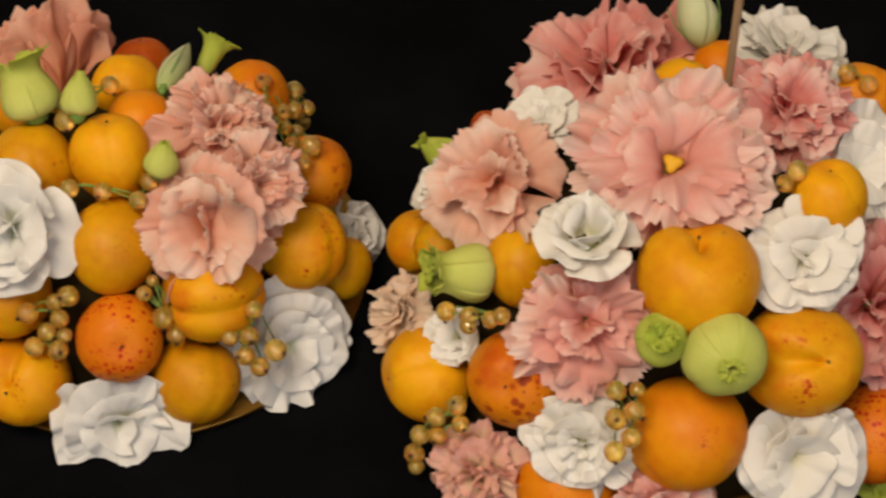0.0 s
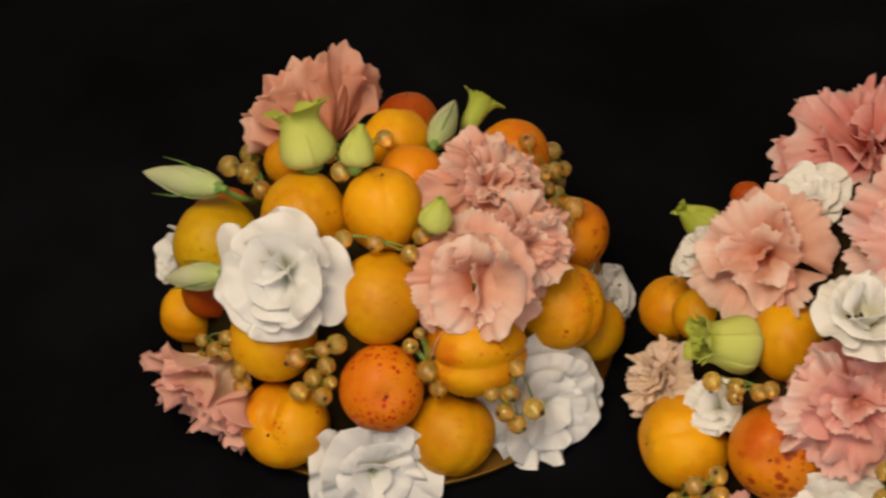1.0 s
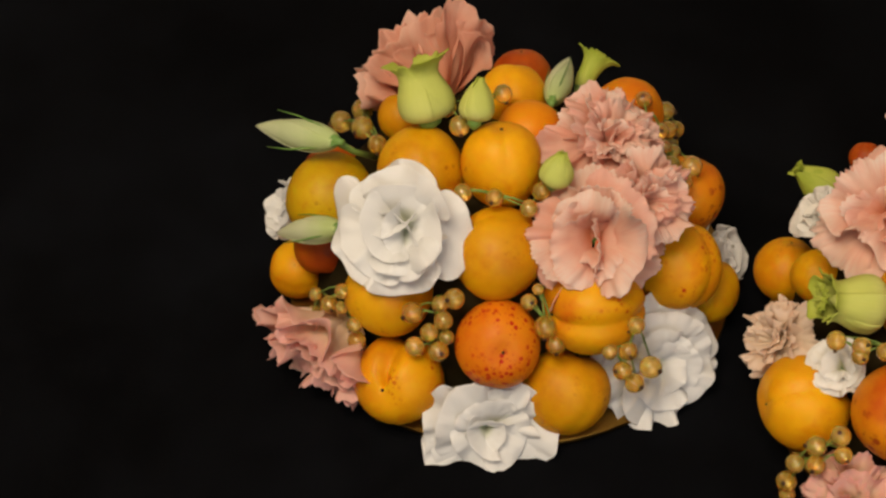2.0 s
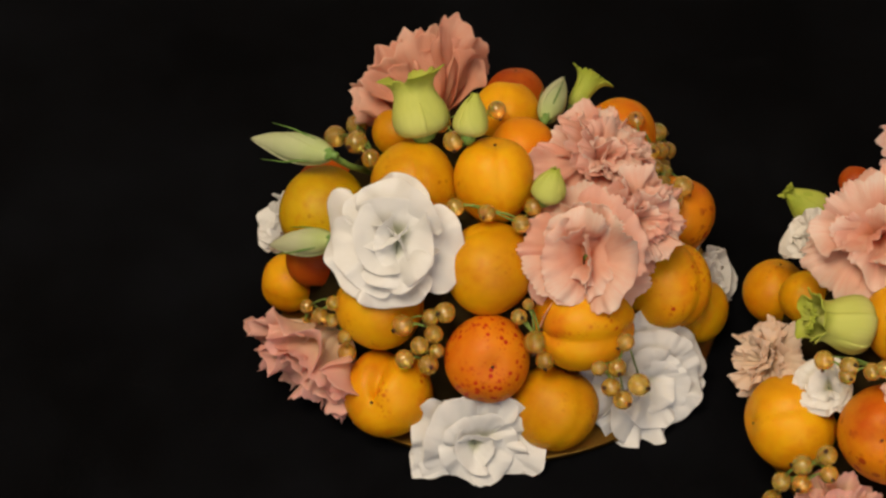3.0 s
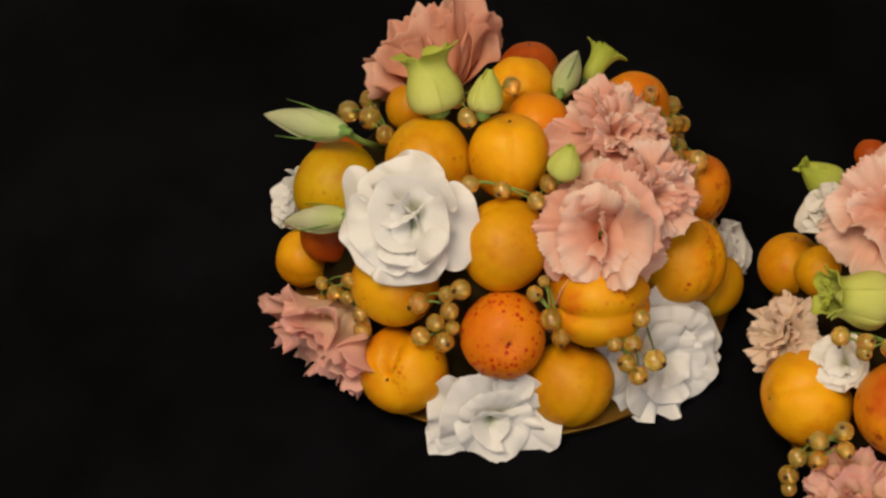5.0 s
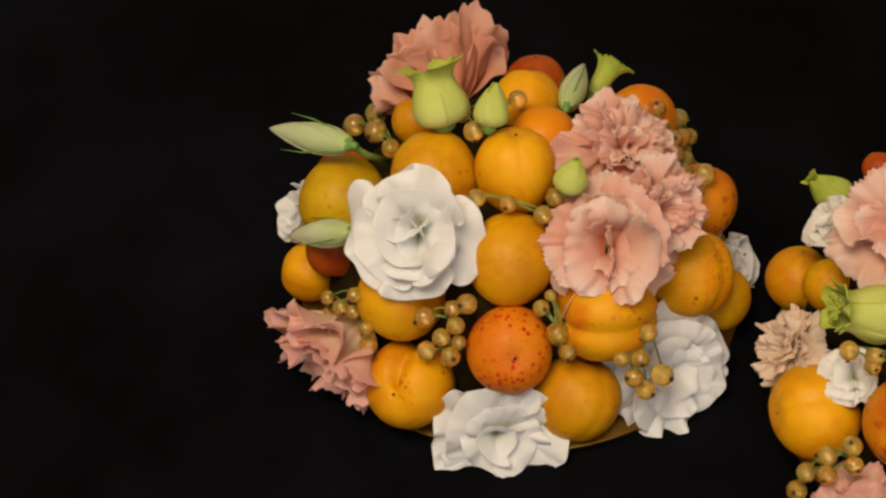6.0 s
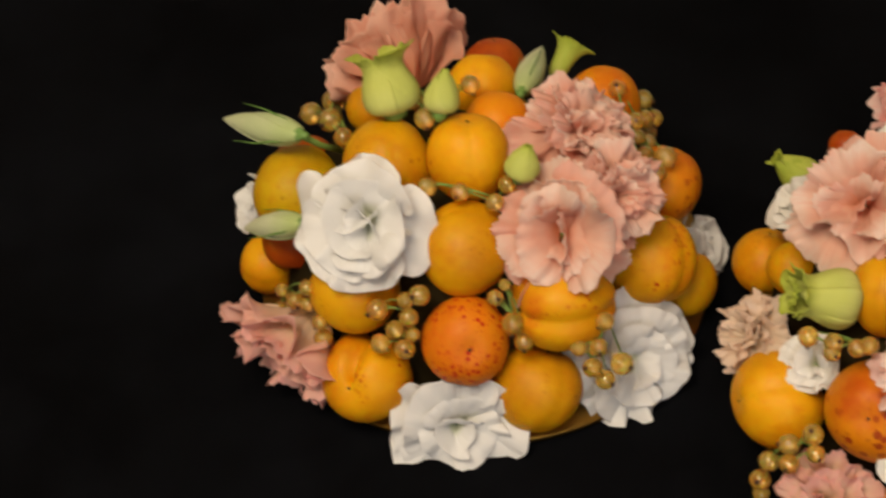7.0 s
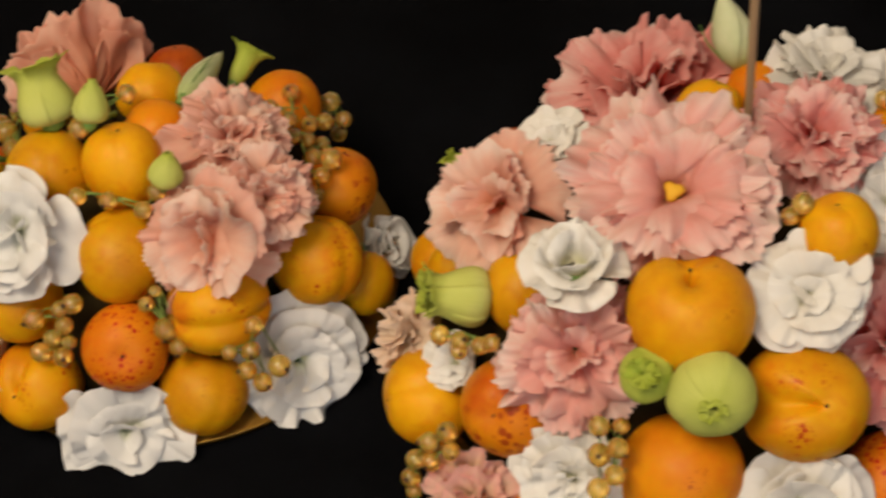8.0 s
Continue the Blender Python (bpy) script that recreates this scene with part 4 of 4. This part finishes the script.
# blooms of the larger dome
lisianthus("pink_lisianthus", (0.2409, -0.0862, 0.1287), (-0.03, -0.5, 0.87), 0.0407, PINK, "large open pink lisianthus bloom with a yellow heart", 85, ruffle=0.16, waves=1.5, fringe=0.09, frill=0.035, crinkle=0.028, hem=3.0, form=TRUMPET_FORM, core=True, wild=1.1, throat=0.10, root=(0.254, -0.0431, 0.0938))
lisianthus("pink_lisianthus", (0.2381, 0.0270, 0.0770), (-0.13, 0.1, 0.99), 0.0481, ROSE, "rose-pink ruffled lisianthus bloom seen from its side", 86, ruffle=0.17, waves=1.9, fringe=0.09, frill=0.035, crinkle=0.028, hem=2.5, form=FRILL_FORM, wild=1.3, root=(0.2393, 0.0246, 0.0957))
lisianthus("pink_lisianthus", (0.3056, -0.0398, 0.1114), (0.19, -0.36, 0.91), 0.0307, ROSE, "rose-pink frilled lisianthus bloom beside the skewer", 87, ruffle=0.17, waves=1.9, fringe=0.09, frill=0.035, crinkle=0.028, hem=2.5, form=FRILL_FORM, wild=1.2, root=(0.3179, -0.0066, 0.0841))
lisianthus("pink_lisianthus", (0.1681, -0.0592, 0.1041), (-0.46, -0.51, 0.73), 0.0300, SALMON, "pale salmon-pink lisianthus bloom at the dome's shoulder", 88, ruffle=0.20, waves=1.5, fringe=0.10, frill=0.035, crinkle=0.022, hem=2.5, form=LOOSE_FORM, wild=2.0, root=(0.1805, 0.0032, 0.0445))
lisianthus("pink_lisianthus", (0.1974, -0.1354, 0.0894), (-0.23, -0.73, 0.64), 0.0320, PINK, "pink crumpled lisianthus bloom between apricots", 89, ruffle=0.17, waves=1.9, fringe=0.09, frill=0.035, crinkle=0.028, hem=2.5, form=OPEN_FORM, wild=1.5, root=(0.2066, -0.1171, 0.0648))
lisianthus("peach_lisianthus", (0.1259, -0.0808, 0.0439), (-0.87, -0.19, 0.46), 0.0204, BEIGE, "pale peach lisianthus bloom at the dome's edge", 90, ruffle=0.17, waves=1.9, fringe=0.09, frill=0.035, crinkle=0.028, hem=2.5, form=FRILL_FORM, root=(0.1269, -0.0356, -0.0068))
lisianthus("pink_lisianthus", (0.1505, -0.1484, 0.0114), (-0.42, -0.85, 0.32), 0.0235, PEACH, "peach-pink frilled lisianthus bloom low on the dome", 91, ruffle=0.17, waves=1.9, fringe=0.09, frill=0.035, crinkle=0.028, hem=2.5, form=FRILL_FORM, root=(0.158, -0.1122, -0.0405))
lisianthus("pink_lisianthus", (0.3308, -0.1157, 0.0622), (0.24, -0.69, 0.68), 0.0389, ROSE, "rose-pink ruffled lisianthus bloom beside white petals", 92, ruffle=0.17, waves=1.9, fringe=0.09, frill=0.035, crinkle=0.028, hem=2.5, form=FRILL_FORM, root=(0.3592, -0.078, 0.0165))
lisianthus("pink_lisianthus", (0.2276, -0.1835, 0.0212), (-0.1, -0.88, 0.46), 0.0211, PINK, "pink frilled lisianthus bloom low on the dome", 93, ruffle=0.17, waves=1.9, fringe=0.09, frill=0.035, crinkle=0.028, hem=2.5, form=OPEN_FORM, root=(0.2358, -0.1632, -0.0149))
lisianthus("white_lisianthus", (0.1970, -0.1250, 0.1275), (0.02, -0.10, 0.99), 0.0190, WARM_LIT_CREAM, "white cup-shaped lisianthus bloom below the pink one", 94, ruffle=0.16, waves=1.6, frill=0.014, form=TUBE_FORM, wild=1.0, throat=0.2, root=(0.2112, -0.0742, 0.087))
lisianthus("white_lisianthus", (0.2922, -0.1277, 0.1102), (-0.03, -0.66, 0.75), 0.0261, WARM_LIT_CREAM, "creamy white lisianthus bloom with broad folded petals", 95, ruffle=0.09, waves=1.6, frill=0.02, form=BROAD_FORM, wild=1.3, root=(0.3069, -0.0883, 0.0687))
lisianthus("white_lisianthus", (0.2852, -0.1777, 0.0381), (-0.05, -0.82, 0.57), 0.0291, WARM_LIT_CREAM, "white lisianthus bloom with angular petals", 96, ruffle=0.09, waves=1.6, frill=0.01, form=BROAD_FORM, wild=1.3, lobes=0.07, root=(0.3005, -0.1474, -0.001))
lisianthus("white_lisianthus", (0.1940, -0.1624, 0.0437), (-0.2, -0.85, 0.49), 0.0242, WARM_LIT_CREAM, "white ruffled lisianthus bloom behind currants", 97, ruffle=0.14, waves=1.7, frill=0.012, form=ROSE_FORM, wild=1.3, root=(0.1984, -0.1431, 0.0227))
lisianthus("white_lisianthus", (0.1930, -0.0415, 0.1196), (-0.43, -0.08, 0.9), 0.0174, WARM_LIT_CREAM, "small creamy white bloom tucked under pink petals", 98, ruffle=0.12, waves=1.6, frill=0.014, form=BROAD_FORM, root=(0.2039, 0.0171, 0.0709))
lisianthus("white_lisianthus", (0.3186, 0.0100, 0.1004), (0.23, 0.07, 0.97), 0.0306, WARM_LIT_CREAM, "white lisianthus bloom at the back of the dome", 99, ruffle=0.12, waves=1.6, frill=0.014, form=ROSE_FORM, root=(0.3167, 0.0087, 0.1122))
lisianthus("white_lisianthus", (0.3352, -0.0561, 0.087), (0.25, -0.49, 0.84), 0.0323, WARM_LIT_CREAM, "creamy white lisianthus bloom with wide soft petals", 100, ruffle=0.12, waves=1.6, frill=0.014, form=BROAD_FORM, root=(0.3521, -0.033, 0.0693))
lisianthus("white_lisianthus", (0.1462, -0.1079, 0.0559), (-0.38, -0.54, 0.75), 0.0158, WARM_LIT_CREAM, "narrow white bloom squeezed between two apricots", 101, ruffle=0.12, waves=1.6, frill=0.014, form=BELL_FORM, root=(0.15, -0.0776, 0.0179))
lisianthus("white_lisianthus", (0.1521, -0.0253, 0.0671), (-0.78, -0.05, 0.63), 0.0160, WARM_LIT_CREAM, "pale bloom behind a pink one at the dome's edge", 102, ruffle=0.12, waves=1.6, frill=0.014, form=CUP_FORM, root=(0.1497, 0.003, 0.0436))
green_bud((0.1619, -0.0976, 0.085), (-0.96, -0.08, 0.27), 0.0136, 0.0306, "lime-green half-open bud with a frilled mouth", 97, shape=VASE, stuff=YELLOW_GREEN, ragged=0.10, tuft=8, root=(0.1537, -0.0484, 0.0353))
green_bud((0.2246, -0.1587, 0.101), (-0.17, -0.6, 0.78), 0.0117, 0.0167, "small lime-green bud with a star-shaped mouth", 98, shape=POINTED, ragged=0.16, open_out=0.5, tuft=9, lip=0.62, root=(0.2334, -0.1292, 0.067))
green_bud((0.2498, -0.1604, 0.0971), (-0.05, -0.91, 0.42), 0.0182, 0.0268, "round lime-green bud with a closed frilled tip", 99, shape=ROUND, stuff=YELLOW_GREEN, ragged=0.08, open_out=0.1, tuft=6, lip=0.32, root=(0.2619, -0.1363, 0.059))
green_bud((0.1612, 0.0072, 0.0527), (-0.8, 0.4, 0.45), 0.0100, 0.0240, "lime-green bud with pointed sepals at the dome's edge", 100, shape=POINTED, ragged=0.16, open_out=0.9, tuft=6, root=(0.1517, 0.012, 0.058))
green_bud((0.3295, -0.1673, -0.0114), (0.13, -0.55, 0.82), 0.0116, 0.0155, "lime-green bud low on the dome", 101, shape=POINTED, ragged=0.2, open_out=0.8, tuft=7, root=(0.3465, -0.1409, -0.0486))
closed_bud((0.2823, 0.0184, 0.106), (0.2733, 0.0353, 0.1383), 0.0085, "pale green closed lisianthus bud standing up at the back", 102)

# currants of the larger dome
currants("sprig of translucent amber white currants between apricots", ((0.1399, -0.1134, 0.0803, 0.0045, -0.19, -0.83, -0.53), (0.1488, -0.1218, 0.0853, 0.0044, 0.38, -0.50, 0.78), (0.1480, -0.1245, 0.0823, 0.0039, 0.18, -0.87, 0.46), (0.1572, -0.1284, 0.0894, 0.0039, -0.35, -0.49, -0.80), (0.1618, -0.1300, 0.0926, 0.0039, 0.68, 0.28, 0.68),))
currants("sprig of translucent amber white currants between apricots", ((0.1407, -0.1435, 0.0519, 0.0047, -0.27, -0.36, 0.89), (0.1321, -0.1395, 0.0405, 0.0048, -0.99, -0.07, 0.11), (0.1418, -0.1490, 0.0453, 0.0042, 0.19, -0.93, 0.31), (0.1249, -0.1370, 0.0256, 0.0046, 0.77, 0.61, 0.17), (0.1323, -0.1442, 0.0327, 0.0045, -0.49, -0.85, 0.20), (0.1221, -0.1377, 0.0134, 0.0049, -0.40, -0.69, 0.61), (0.1227, -0.1406, 0.0074, 0.0039, 0.34, 0.77, -0.54),))
currants("sprig of yellowish white currants in front of a white bloom", ((0.2044, -0.1705, 0.0850, 0.0045, -0.12, -0.97, -0.21), (0.2131, -0.1723, 0.0865, 0.0035, -0.35, -0.94, 0.02), (0.2038, -0.1775, 0.0749, 0.0050, -0.08, -0.69, 0.72), (0.2115, -0.1774, 0.0788, 0.0045, 0.60, -0.77, -0.19), (0.2096, -0.1832, 0.0686, 0.0045, 0.93, 0.35, 0.08), (0.2028, -0.1847, 0.0620, 0.0048, -0.11, -0.95, -0.30),))
currants("sprig of translucent amber white currants between apricots", ((0.2914, -0.1053, 0.1399, 0.0048, 0.32, 0.92, 0.24), (0.2864, -0.1067, 0.1345, 0.0041, -0.73, -0.63, 0.26),))
currants("sprig of translucent amber white currants between apricots", ((0.3409, -0.0179, 0.1146, 0.0048, 0.66, -0.75, 0.05), (0.3485, -0.0268, 0.1145, 0.0047, -0.42, 0.37, -0.83),))

# wooden skewer


def skewer(place, high, r):
    v, f = lathe([(0.0003, -0.004), (r, 0.0), (r, high - 0.012), (r * 0.3, high)], 12)
    ob = link_mesh("wooden_skewer", v, f, WOOD)
    ob.matrix_world = Matrix.Translation(place)
    return tagged(ob, "thin plain wooden skewer stuck upright into the dome", "skewer")


skewer((0.2781, -0.0354, 0.0795), 0.2, 0.0019)
